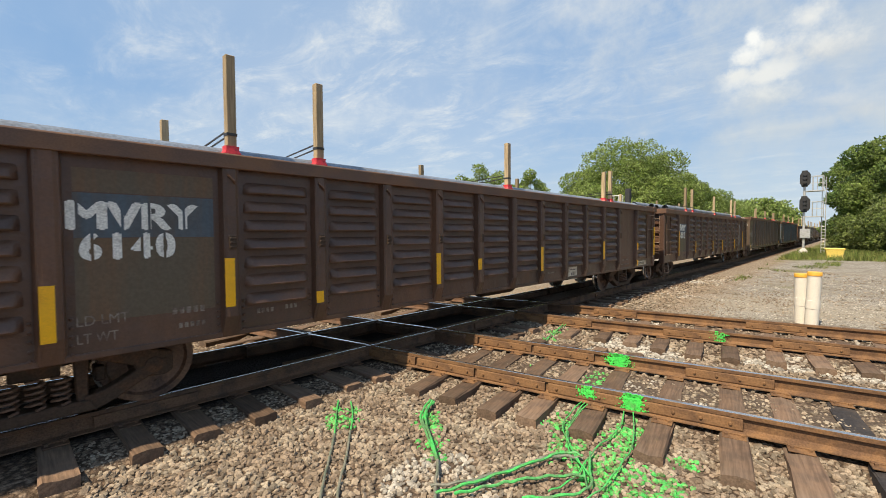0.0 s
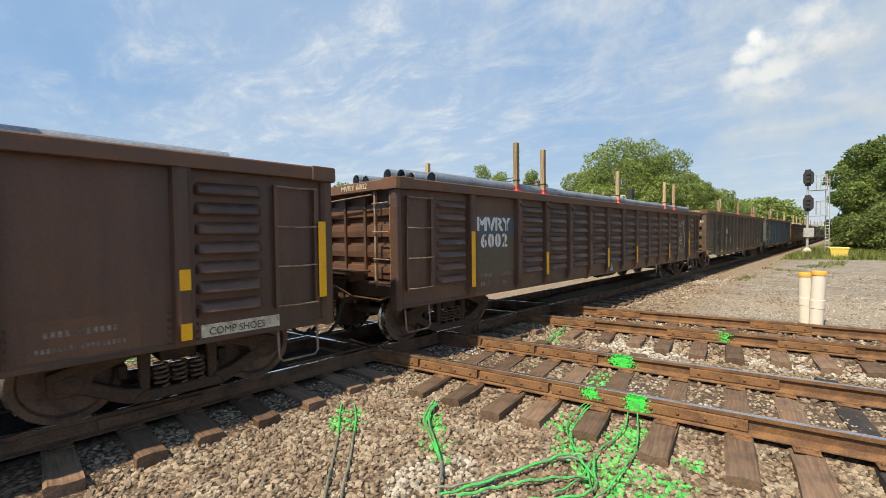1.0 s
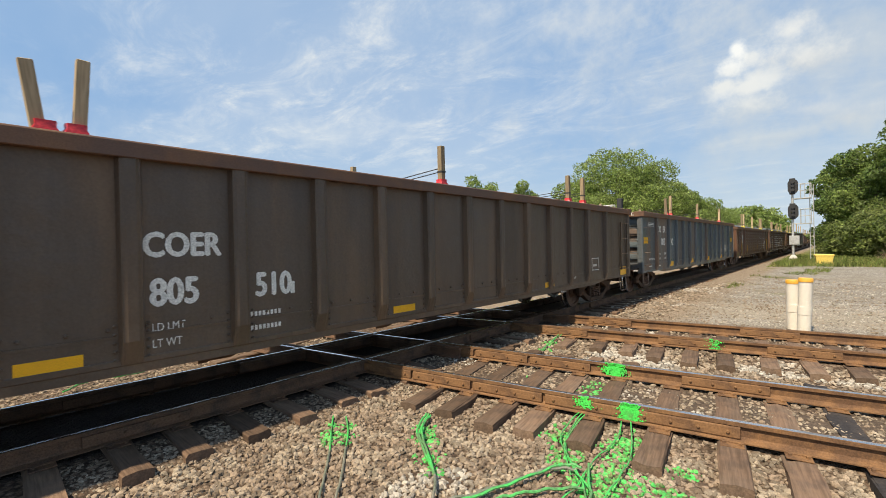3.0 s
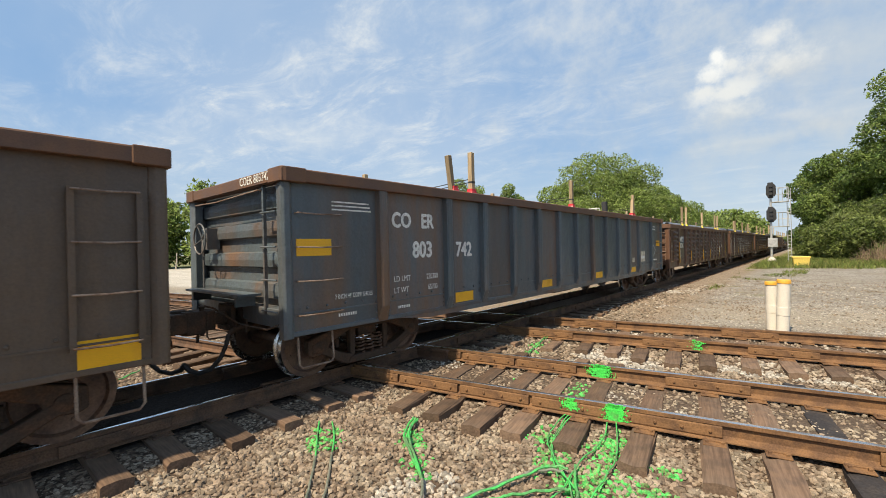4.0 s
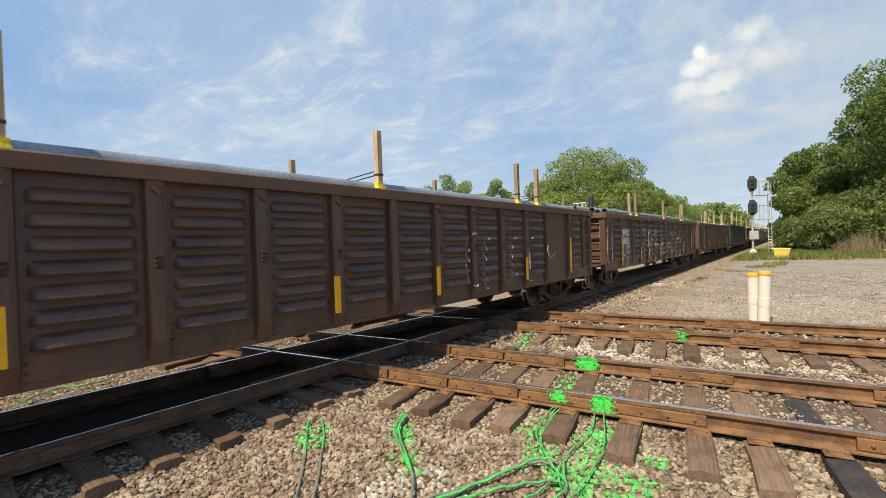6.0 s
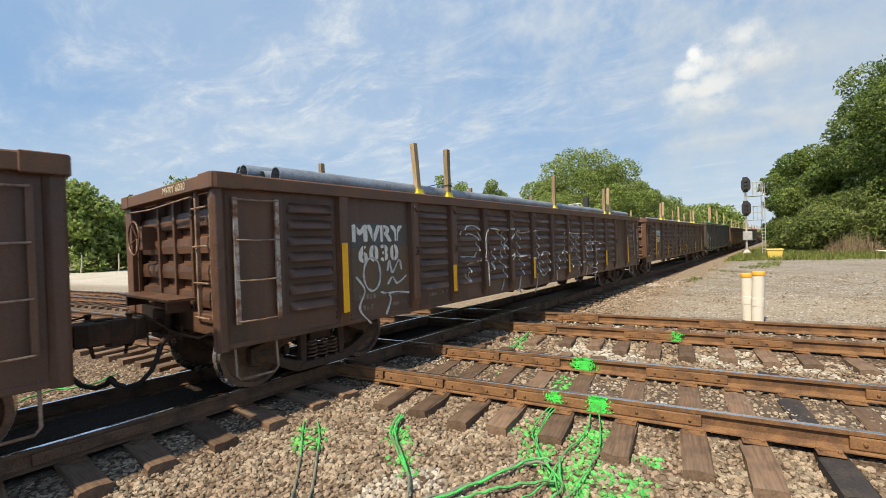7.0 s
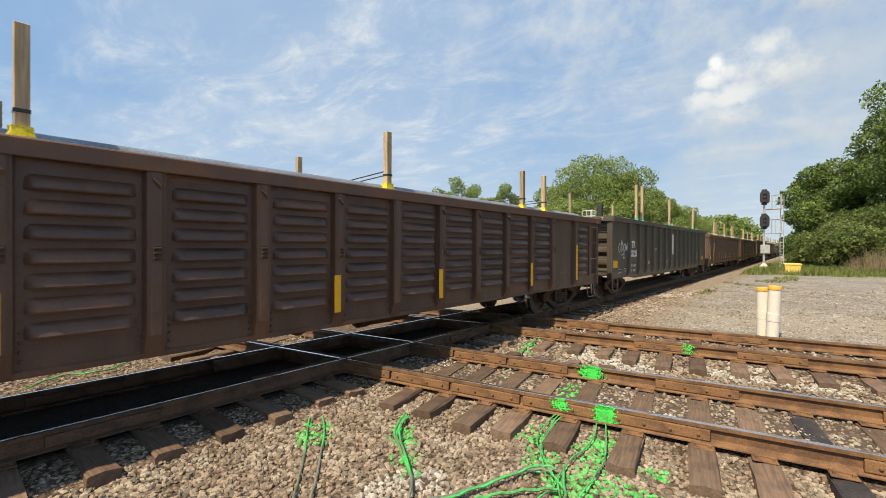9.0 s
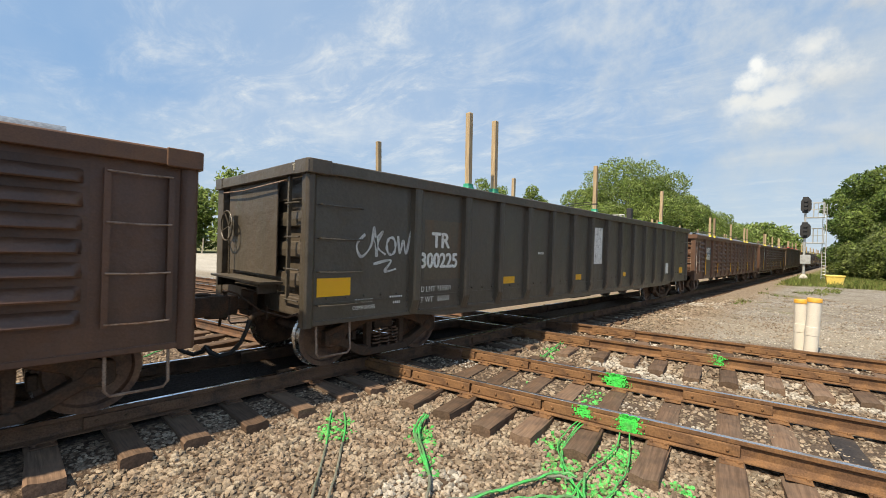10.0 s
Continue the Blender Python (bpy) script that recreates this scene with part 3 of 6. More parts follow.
def crossing_track(c, label, body, top, joints, near, dark):
    tr = tagged(new("railway_track"), label, "railway track", kind="structure")
    turn = math.degrees(TH) - 90

    def at(cc, s, z=0.0):
        return tuple(N * cc + U * s + Vector((0, 0, z)))
    for i, cc in enumerate((c, c + G)):
        cuts = [(x + cc * math.sin(TH)) / math.cos(TH) for x in (XN - G, XN)]
        spans = [(-95, cuts[0] - 0.06), (cuts[0] + 0.06, cuts[1] - 0.06), (cuts[1] + 0.06, 26)]
        for a, b in spans:
            mid_piece = a > cuts[0] and b < cuts[1]
            rail_piece(tr, b - a, at(cc, a, -0.003), turn, body if b > 0 else RAILDARK, RUNTOP if mid_piece else top if b > 0 else RAILTOP)
        for s in joints[i]:
            put("joint_bar", JOINT, body, tr, at(cc, s, -0.003), (0, 0, turn))
        inner = cc + (0.13 if i == 0 else -0.13)
        rail_piece(tr, cuts[1] - cuts[0] + 1.5, at(inner, cuts[0] - 0.9, -0.012), turn, RAILDARK, RAILDARK)
    # the ties near the crossing lie unevenly; beyond them an even spacing
    rows = [(near[0][0] - 0.58 * k, 0.0) for k in range(96, 0, -1)] + list(near) + [(near[-1][0] + 0.56 * k, 0.0) for k in range(1, 22)]
    for k, (s, shift) in enumerate(rows):
        mid = at(c + G / 2 + shift, s)
        if XC - 1.7 < mid[0] < XC + 1.45:
            continue
        rnd = random.Random(k)
        put("tie", TIES[k % 6], TIE_DARK if abs(s - dark) < 0.2 else TIE, tr, (mid[0], mid[1], -0.197 - rnd.uniform(0, 0.012)), (0, 0, math.degrees(TH) + 90 + rnd.uniform(-1.5, 1.5)))
        if -6 < s < 5:
            for cc in (c, c + G):
                put("tie_plate", PLATE, body, tr, at(cc, s, -0.193), (0, 0, turn))
    return tr


train_track()
crossing_track(C1, "rusty crossing track with bolted joint bars and long ties", RAILRUST, RAILTOP, ([-4.1 + 0.96 * k for k in range(5)] + [1.75], [-3.9 + 0.96 * k for k in range(3)] + [0.1, 2.3]),
               ((-3.20, 0.11), (-2.69, 0.13), (-2.13, 0.05), (-1.66, 0.11), (-1.12, 0.09), (-0.47, -0.03), (0.13, -0.05), (0.61, -0.1), (1.14, 0.05), (1.72, -0.04)), 1.14)
crossing_track(C2, "second rusty crossing track on weathered ties", RAILRUST, RAILDARK, ([-3.6, -2.6, -0.4, 1.2, 3.2], [-3.4, -2.0, 0.9]),
               ((-1.85, 0.1), (-1.33, 0.05), (-0.87, -0.1), (-0.32, -0.2), (0.15, -0.15), (0.75, 0.02), (1.25, -0.05), (1.76, 0.05)), 99)


# ---------------------------------------------------------------- gondola cars
HW, SX = 1.515, 1.425      # half width over posts, outer face of the side sheet
RIB_POSTS = [1.64] + [3.03 + 1.024 * k for k in range(11)] + [14.6]
SMOOTH_POSTS = [1.5] + [2.95 + 1.03 * k for k in range(11)] + [14.74]
CLOSE_POSTS = [1.75] + [2.88 + 0.95 * k for k in range(12)] + [14.45]


def rib_panel(width, only=None):
    s = Shape()
    for k in range(7) if only is None else (only,):
        z0 = 1.03 + k * 0.197
        rings = []
        for yy, q in ((-0.5, 0.05), (-0.44, 0.7), (-0.38, 1.0), (0.38, 1.0), (0.44, 0.7), (0.5, 0.05)):
            rings.append([(SX - 0.004 + a * q, yy * width, z0 + b) for a, b in ((0, -0.030), (0.050, -0.052), (0.084, -0.060), (0.094, -0.046), (0.082, -0.012), (0.046, 0.032), (0.014, 0.060), (0, 0.066))])
        s.loft(rings)
    return s


def post_mesh(top, bot):
    s = Shape()
    sec = [(SX - 0.002, -0.10), (SX + 0.012, -0.095), (SX + 0.075, -0.078), (HW - 0.018, -0.066), (HW - 0.003, -0.04), (HW - 0.003, 0.04), (HW - 0.018, 0.066), (SX + 0.075, 0.078), (SX + 0.012, 0.095), (SX - 0.002, 0.10)]
    low = [(SX - 0.002 + (x - SX) * 0.22, y) for x, y in sec]
    s.loft([[(x, y, bot + 0.01) for x, y in low], [(x, y, bot + 0.22) for x, y in sec], [(x, y, top - 0.13) for x, y in sec]])
    return s


def rivets(bot):
    s = Shape()
    for sy in (-0.125, 0.125):
        for k in range(5):
            s.spin([(SX - 0.002, 0.017), (SX + 0.010, 0.016), (SX + 0.018, 0.007)], True, 6, (0, sy, bot + 0.06 + k * 0.075))
    return s


def lashing_anchor():
    s = Shape().box(HW - 0.006, HW + 0.012, -0.035, 0.04, -0.07, 0.07)
    for z in (-0.045, 0.0, 0.045):
        s.box(HW + 0.008, HW + 0.024, -0.03, 0.035, z - 0.010, z + 0.010)
    return s


def coupler():
    s = Shape().box(-0.075, 0.075, -0.30, 0.35, 0.77, 0.92)
    # head with guard arm, then the hooked knuckle, the carrier below and the horn collar
    s.loft([[(x, y, z) for x, y in ((-0.12, -0.26), (0.12, -0.26), (0.17, -0.38), (0.10, -0.46), (-0.05, -0.48), (-0.13, -0.66), (-0.19, -0.64), (-0.18, -0.38))] for z in (0.72, 0.97)])
    s.loft([[(x, y, z) for x, y in ((0.07, -0.40), (0.18, -0.40), (0.205, -0.50), (0.19, -0.63), (0.12, -0.68), (0.06, -0.64), (0.10, -0.58), (0.10, -0.48))] for z in (0.69, 0.985)])
    s.box(-0.22, 0.22, -0.10, -0.04, 0.70, 1.02).box(-0.16, 0.16, -0.14, 0.05, 0.68, 0.755)
    s.spin([(0.66, 0.03), (1.02, 0.03), (1.03, 0.045), (1.05, 0.04)], False, 8, (0.15, -0.44, 0))
    s.tube([(-0.02, -0.42, 0.72), (-0.02, -0.44, 0.60), (0.03, -0.46, 0.56)], 0.022, 6)
    return s


def hose_bracket():
    """The angle cock at the end of the train pipe, with its handle."""
    s = Shape().tube([(0.34, 0.20, 0.74), (0.34, -0.02, 0.74), (0.33, -0.12, 0.72), (0.325, -0.18, 0.66)], [0.03, 0.034, 0.045, 0.036], 8)
    return s.box(0.30, 0.38, -0.10, -0.06, 0.76, 0.80).box(0.26, 0.29, -0.09, -0.07, 0.60, 0.80).box(0.24, 0.42, 0.0, 0.03, 0.66, 0.84)


def wheelset():
    s = Shape()
    prof = [(0.655, 0.09), (0.66, 0.14), (0.70, 0.17), (0.705, 0.35), (0.675, 0.37), (0.678, 0.452), (0.70, 0.452), (0.716, 0.425), (0.815, 0.420), (0.822, 0.36), (0.775, 0.34), (0.765, 0.18), (0.835, 0.14), (0.84, 0.075)]
    for sx in (-1, 1):
        s.spin([(a * sx, r) for a, r in prof], True, 36)
    s.spin([(-1.0, 0.07), (1.0, 0.07)], True, 12)
    # bolted-on marks and cast lugs that show the turning
    for sx in (-1, 1):
        for k in range(4):
            t = k * math.pi / 2 + 0.3
            s.spin([(0.76 * sx, 0.02), (0.785 * sx, 0.02)], True, 6, (0, 0.26 * math.cos(t), 0.26 * math.sin(t)))
    me = mesh_of("wheelset", s, 0, True)
    me.materials.append(WHEEL), me.materials.append(TREAD)
    for p in me.polygons:
        c = p.center
        r = math.hypot(c.y, c.z)
        p.material_index = 1 if r > 0.395 and 0.675 < abs(c.x) < 0.82 else 0
    return me


def side_frame():
    s = Shape()
    a, b = 0.945, 1.065
    s.prism([(-1.03, 0.34), (-1.03, 0.53), (-0.78, 0.60), (-0.40, 0.71), (0.40, 0.71), (0.78, 0.60), (1.03, 0.53), (1.03, 0.34), (0.96, 0.30), (0.74, 0.32), (0.70, 0.45), (0.36, 0.585), (-0.36, 0.585), (-0.70, 0.45), (-0.74, 0.32), (-0.96, 0.30)], a, b)
    for q in (-1, 1):
        up, low = [], []
        for k in range(9):     # the curved tension arm from the bearing down to the spring seat
            f = k / 8
            y, z = q * (0.98 - 0.66 * f), 0.165 + 0.25 * (0.5 + 0.5 * math.cos(math.pi * f))
            up.append((y, z + 0.065 + 0.02 * f)), low.append((y, z - 0.065))
        s.prism(up + low[::-1], a - 0.01, b + 0.01)
        s.prism([(q * 0.27, 0.18), (q * 0.35, 0.20), (q * 0.36, 0.62), (q * 0.25, 0.62)], a + 0.01, b - 0.01)
    s.prism([(-0.42, 0.11), (0.42, 0.11), (0.36, 0.215), (-0.36, 0.215)], a - 0.02, b + 0.025)
    return s


def spring():
    s = Shape()
    for y in (0.0,):
        pts = []
        for k in range(33):
            t = k / 32 * 5 * 2 * math.pi
            pts.append((1.035 + 0.062 * math.cos(t), y + 0.062 * math.sin(t), 0.225 + 0.25 * k / 32))
        s.tube(pts, 0.014, 5)
    return s


END_RIBS = {"rib": (1.16, 1.48, 1.80, 2.12), "smooth": (1.22, 1.62, 2.02, 2.36)}


def end_rib():
    return Shape().loft([[(x, y, z) for y, z in ((0.205, -0.11), (0.135, -0.09), (0.125, 0), (0.135, 0.09), (0.205, 0.11))] for x in (-1.38, 1.38)])


def brake_gear():
    s = Shape()
    s.box(-0.98, -0.78, -0.02, 0.16, 1.78, 2.10)
    ring = [(-0.88 + 0.23 * math.cos(k * math.pi / 8), -0.09, 1.94 + 0.23 * math.sin(k * math.pi / 8)) for k in range(17)]
    s.tube(ring, 0.012, 6)
    for k in range(4):
        t = k * math.pi / 2 + 0.4
        s.tube([(-0.88, -0.05, 1.94), (-0.88 + 0.23 * math.cos(t), -0.09, 1.94 + 0.23 * math.sin(t))], 0.010, 5)
    s.tube([(-0.88, -0.04, 1.80), (-0.88, -0.04, 1.05)], 0.015, 6)
    return s


def ladder(y0, y1, top, n, stile=0.024):
    s = Shape()
    for y in (y0, y1):
        s.box(SX + 0.03, SX + 0.062, y - stile, y + stile, 0.92, top)
    return s


def rungs(y0, y1, top, n, only=None):
    s = Shape()
    for k in range(n) if only is None else (only,):
        z = 0.95 + (top - 0.97) * k / (n - 1)
        s.tube([(SX, y0, z), (SX + 0.075, y0, z), (SX + 0.08, (y0 + y1) / 2, z - 0.008), (SX + 0.075, y1, z), (SX, y1, z)], 0.010, 6)
    return s


def u_step():
    return Shape().tube([(1.40, -0.24, 0.72), (1.43, -0.24, 0.36), (1.43, -0.20, 0.31), (1.43, 0.20, 0.31), (1.43, 0.24, 0.36), (1.40, 0.24, 0.72)], 0.014, 6)


def air_hose():
    return Shape().tube([(0.325, -0.18, 0.66), (0.32, -0.22, 0.52), (0.29, -0.28, 0.36), (0.23, -0.38, 0.23), (0.14, -0.49, 0.19), (0.06, -0.57, 0.23), (0.02, -0.61, 0.30)], [0.034, 0.028, 0.028, 0.028, 0.028, 0.034, 0.036], 8)


def gondola(spec):
    style, L, paint = spec["style"], spec["L"], spec["paint"]
    rib = style == "rib"
    close = spec["offset"] < 110
    top, bot = (2.545, 0.66) if rib else (2.70, 0.70)
    posts = spec.get("posts") or (RIB_POSTS if rib else SMOOTH_POSTS)
    key = (style, L)
    car = tagged(new("gondola_car"), spec["label"], "gondola car", "cars of the freight train")

    def shell():
        s = Shape()
        if rib:
            return s.prism([(0, bot), (L, bot), (L, top - 0.1), (0, top - 0.1)], SX - 0.02, SX)
        low = bot - 0.08
        return s.prism([(0, bot), (1.75, bot), (2.5, low), (L - 2.5, low), (L - 1.75, bot), (L, bot), (L, top - 0.1), (0, top - 0.1)], SX - 0.02, SX)
    for sx, turn, yy in ((1, 0, 0), (-1, 180, L)):
        put("side_wall", cached(("side_wall", key), shell), paint, car, (0, yy, 0), (0, 0, turn))
        put("side_sill", cached(("side_sill", key), lambda: Shape().box(SX - 0.12, SX + 0.012, 0.02, L - 0.02, bot, bot + 0.06), 0.008), paint, car, (0, yy, 0), (0, 0, turn))
        for p in posts:
            put("side_post", cached(("side_post", style), lambda: post_mesh(top, bot)), paint, car, (0, p if sx > 0 else L - p, 0), (0, 0, turn))
            tagged(put("riveting", cached(("riveting", style), lambda: rivets(bot)), paint, car, (0, p if sx > 0 else L - p, 0), (0, 0, turn)), kind="stuff")
            if rib and sx > 0 and close and 2 < p < 14 and round(p * 100) % 7 != 3:
                put("lashing_anchor", cached("lashing_anchor", lashing_anchor, 0.003), IRON, car, (0, p, 1.64))
                put("lashing_hook", cached("lashing_hook", lambda: Shape().tube([(HW - 0.02, -0.03, 2.34), (HW + 0.01, -0.03, 2.32), (HW + 0.016, 0.02, 2.27), (HW - 0.01, 0.035, 2.24)], 0.012, 6)), paint, car, (0, p, 0))
        if rib:
            mids = [(1.16, 0.66)] + [((posts[k] + posts[k + 1]) / 2, 0.74) for k in range(1, len(posts) - 2)] + [(L - 1.16, 0.66)]
            for m, w in mids:
                where = (0, m if sx > 0 else L - m, 0), (0, 0, turn)
                if sx > 0 and close:
                    pn = put("ribbed_panel", cached(("panel_sheet", w), lambda: Shape().box(SX - 0.001, SX + 0.003, -w * 0.56, w * 0.56, 0.93, 2.34)), paint, car, *where)
                    for k in range(7):
                        put("rib", cached(("rib", w, k), lambda: rib_panel(w, k), 0, True), paint, pn)
                else:
                    tagged(put("ribbed_panel", cached(("ribbed_panel", w), lambda: rib_panel(w), 0, True), paint, car, *where), kind="stuff")
        else:
            def seam():
                s = Shape().box(SX - 0.001, SX + 0.010, 0.12, L - 0.12, 0.955, 0.975)
                for k in range(int(L / 0.28)):
                    s.spin([(SX - 0.002, 0.019), (SX + 0.012, 0.017), (SX + 0.019, 0.008)], True, 6, (0, 0.3 + k * 0.28, 1.03))
                return s
            put("riveted_seam", cached(("riveted_seam", key), seam), paint, car, (0, yy, 0), (0, 0, turn))
    # top rail, floor, sills

    def rim():
        s = Shape()
        o, i, h = HW + 0.015, HW - 0.15, 0.152
        prof = [(o, -h), (o, -0.012), (o - 0.014, 0), (i, 0), (i, -h)]
        rings = []
        for sx, sy in ((1, -1), (1, 1), (-1, 1), (-1, -1), (1, -1)):
            rings.append([(sx * w, (L + 0.05 if sy > 0 else -0.05) + (-sy) * (o - w), top + zz) for w, zz in prof])
        return s.loft(rings, cap=False)
    put("top_rail", cached(("top_rail", key), rim, 0.006), spec.get("rim", RIM_RUST), car, label="rust-brown rolled steel top rail")
    for sx in (-1, 1):
        for yy, turn in ((0, 0), (L, 180)):
            put("rim_corner", cached(("rim_corner", top), lambda: Shape().loft([[(x, y, z) for x, y in ((HW - 0.30, -0.062), (HW - 0.03, -0.062), (HW + 0.012, -0.045), (HW + 0.026, 0.0), (HW + 0.026, 0.26), (HW - 0.14, 0.26), (HW - 0.14, 0.10), (HW - 0.30, 0.10))] for z in (top - 0.165, top + 0.007)]), 0.008),
                spec.get("rim", RIM_RUST), car, (0, yy, 0), (0, 0, turn)).scale = (sx, 1, 1)
    put("floor", cached(("floor", key), lambda: Shape().box(-SX + 0.02, SX - 0.02, 0.2, L - 0.2, 0.98, 1.04)), IRON, car)
    put("centre_sill", cached(("centre_sill", key), lambda: Shape().box(-0.18, 0.18, 0.05, L - 0.05, 0.68, 0.98).box(-0.3, 0.3, 0.02, 0.6, 0.66, 1.02).box(-0.3, 0.3, L - 0.6, L - 0.02, 0.66, 1.02)), IRON, car)

    for k in range(6):
        put("cross_bearer", cached("cross_bearer", lambda: Shape().box(-1.38, 1.38, -0.09, 0.09, 0.72, 0.98)), IRON, car, (0, 3.6 + k * (L - 7.2) / 5, 0))
    put("brake_cylinder", cached("brake_cylinder", lambda: Shape().spin([(-0.5, 0.02), (-0.48, 0.16), (0.3, 0.18), (0.34, 0.02)], True, 14, (0.75, 0, 0.72)).box(0.2, 1.2, -0.04, 0.04, 0.82, 0.98), 0, True), IRON, car, (0, L * 0.42, 0))
    put("air_reservoir", cached("air_reservoir", lambda: Shape().tube([(0.8, -0.55, 0.66), (0.8, -0.5, 0.66), (0.8, 0.5, 0.66), (0.8, 0.55, 0.66)], [0.05, 0.2, 0.2, 0.05], 14).box(0.7, 0.9, -0.3, 0.3, 0.8, 0.98), 0, True), IRON, car, (0, L * 0.52, 0))
    for front, turn in ((True, 0), (False, 180)):
        y0 = 0 if front else L
        q = (0, 0, turn)
        ew = put("end_wall", cached(("end_wall", style), lambda: Shape().box(-1.40, 1.40, 0.20, 0.225, 1.02, top - 0.10)), paint, car, (0, y0, 0), q)
        for z in END_RIBS["rib" if rib else "smooth"]:
            put("end_rib", cached("end_rib", end_rib), paint, ew, (0, 0, z))
        if rib:
            for x in (-0.55, 0.0, 0.55):
                put("end_stake", cached("end_stake", lambda: Shape().box(-0.028, 0.028, 0.10, 0.2, 1.02, top - 0.12), 0.006), paint, car, (x, y0, 0), q)
        elif spec.get("plated"):
            put("end_plate", cached("end_plate", lambda: Shape().box(-1.15, 0.55, 0.045, 0.07, 1.25, top - 0.14), 0.006), paint, car, (0, y0, 0), q)
        for sx in (-1, 1):
            put("corner_post", cached(("corner_post", style), lambda: Shape().loft([[(x, y, z) for x, y in ((SX - 0.12, 0.0), (SX + 0.03, -0.03), (SX + 0.055, 0.0), (SX + 0.055, 0.07), (SX + 0.01, 0.12), (SX - 0.12, 0.12))] for z in (bot - 0.01, top - 0.12)]), 0.006),
                paint, car, (0, y0, 0), q).scale = (sx, 1, 1)
        put("end_sill", cached("end_sill", lambda: Shape().box(-SX + 0.03, SX - 0.03, 0.02, 0.24, 0.80, 1.03), 0.01), paint, car, (0, y0, 0), q)
        put("coupler", cached("coupler", coupler, 0.012), IRON, car, (0, y0, 0), q, "cast steel knuckle coupler")
        put("air_hose", cached("air_hose", air_hose, 0, True), STRAP, car, (0, y0, 0), q, "black rubber air hose")
        put("angle_cock", cached("angle_cock", hose_bracket, 0.004), IRON, car, (0, y0, 0), q)
        put("uncoupling_lever", cached("uncoupling_lever", lambda: Shape().tube([(1.36, -0.04, 0.86), (1.2, -0.10, 0.80), (0.5, -0.12, 0.80), (0.16, -0.30, 1.0), (0.0, -0.42, 1.05)], 0.013, 6)), IRON, car, (0, y0, 0), q)
        put("end_ladder", cached(("end_ladder", top), lambda: Shape().box(0.93, 0.97, 0.0, 0.04, 0.95, top - 0.15).box(1.30, 1.34, 0.0, 0.04, 0.95, top - 0.15)
            .tube([(0.94, -0.03, 1.0), (1.32, -0.03, 1.0)], 0.011, 6).tube([(0.94, -0.03, 1.38), (1.32, -0.03, 1.38)], 0.011, 6).tube([(0.94, -0.03, 1.78), (1.32, -0.03, 1.78)], 0.011, 6)
            .tube([(0.94, -0.03, 2.2), (1.32, -0.03, 2.2)], 0.011, 6)), ROD if rib else paint, car, (0, y0, 0), q)
        for sx in (-1, 1):
            near = (sx > 0) == front
            o = put("stirrup_step", cached("stirrup_step", u_step, 0, True), ROD, car, (0, y0 + (0.42 if front else -0.42), 0), q)
            o.scale = (sx, 1, 1)
            lt = 2.30 if rib else 2.33
            if rib or (paint is TAUPE and not front):
                ld = put("ladder", cached("ladder", lambda: ladder(0.2, 0.68, lt, 4)), spec.get("ladder", paint), car, (0, y0, 0), q)
                ld.scale = (sx, 1, 1)
                for k in range(4):
                    put("rung", cached(("rung", k), lambda: rungs(0.2, 0.68, lt, 4, k)), ROD, ld)
            else:
                for k in range(4):
                    put("grab_iron", cached(("grab_iron", k), lambda: rungs(0.16, 0.78, 2.2, 4, k)), ROD if paint is BLUE else paint, car, (0, y0, 0), q).scale = (sx, 1, 1)
        if front:
            put("brake_gear", cached("brake_gear", brake_gear, 0, True), paint, car, (0, y0, 0), q, "brake housing with spoked hand wheel")
            put("crossover_platform", cached("crossover_platform", lambda: Shape().box(-1.05, 0.75, -0.24, 0.06, 1.165, 1.195).box(-0.9, -0.85, -0.2, 0.05, 1.03, 1.165).box(0.55, 0.6, -0.2, 0.05, 1.03, 1.165)), paint, car, (0, y0, 0), q)
            put("top_grab_iron", cached(("top_grab_iron", top), lambda: Shape().tube([(-1.2, 0.05, top - 0.23), (-1.2, -0.03, top - 0.23), (-0.4, -0.035, top - 0.25), (0.5, -0.03, top - 0.22), (0.9, -0.03, top - 0.21), (0.9, 0.05, top - 0.21)], 0.011, 6)), ROD, car, (0, y0, 0), q)
    # trucks
    wheels = []
    for ty in (1.55, L - 1.55):
        truck = put("truck", cached("truck", lambda: Shape().box(-1.0, 1.0, -0.17, 0.17, 0.46, 0.64).box(-0.3, 0.3, -0.2, 0.2, 0.64, 0.70).box(-0.9, 0.9, -0.5, -0.42, 0.32, 0.46).box(-0.9, 0.9, 0.42, 0.5, 0.32, 0.46), 0.012), IRON, car, (0, ty, 0), label="cast steel three-piece truck")
        for turn in (0, 180):
            put("side_frame", cached("side_frame", side_frame, 0.012), IRON, truck, (0, 0, 0), (0, 0, turn))
            for dy in (-0.165, 0.0, 0.165):
                put("spring", cached("spring", spring, 0, True), WHEEL, truck, (0, dy, 0), (0, 0, turn))
            for dy in (-0.865, 0.865):
                put("bearing_cap", cached("bearing_cap", lambda: Shape().spin([(0.90, 0.085), (1.05, 0.09), (1.075, 0.078), (1.085, 0.04), (1.09, 0.01)], True, 14), 0, True), IRON, truck, (0, dy, 0.42), (0, 0, turn))
        for dy in (-0.865, 0.865):
            if "wheelset" not in CACHE:
                CACHE["wheelset"] = wheelset()
            w = new("wheelset", CACHE["wheelset"])
            w.parent = truck
            w.matrix_basis = pose(0, dy, 0.42)
            wheels.append((w, dy))
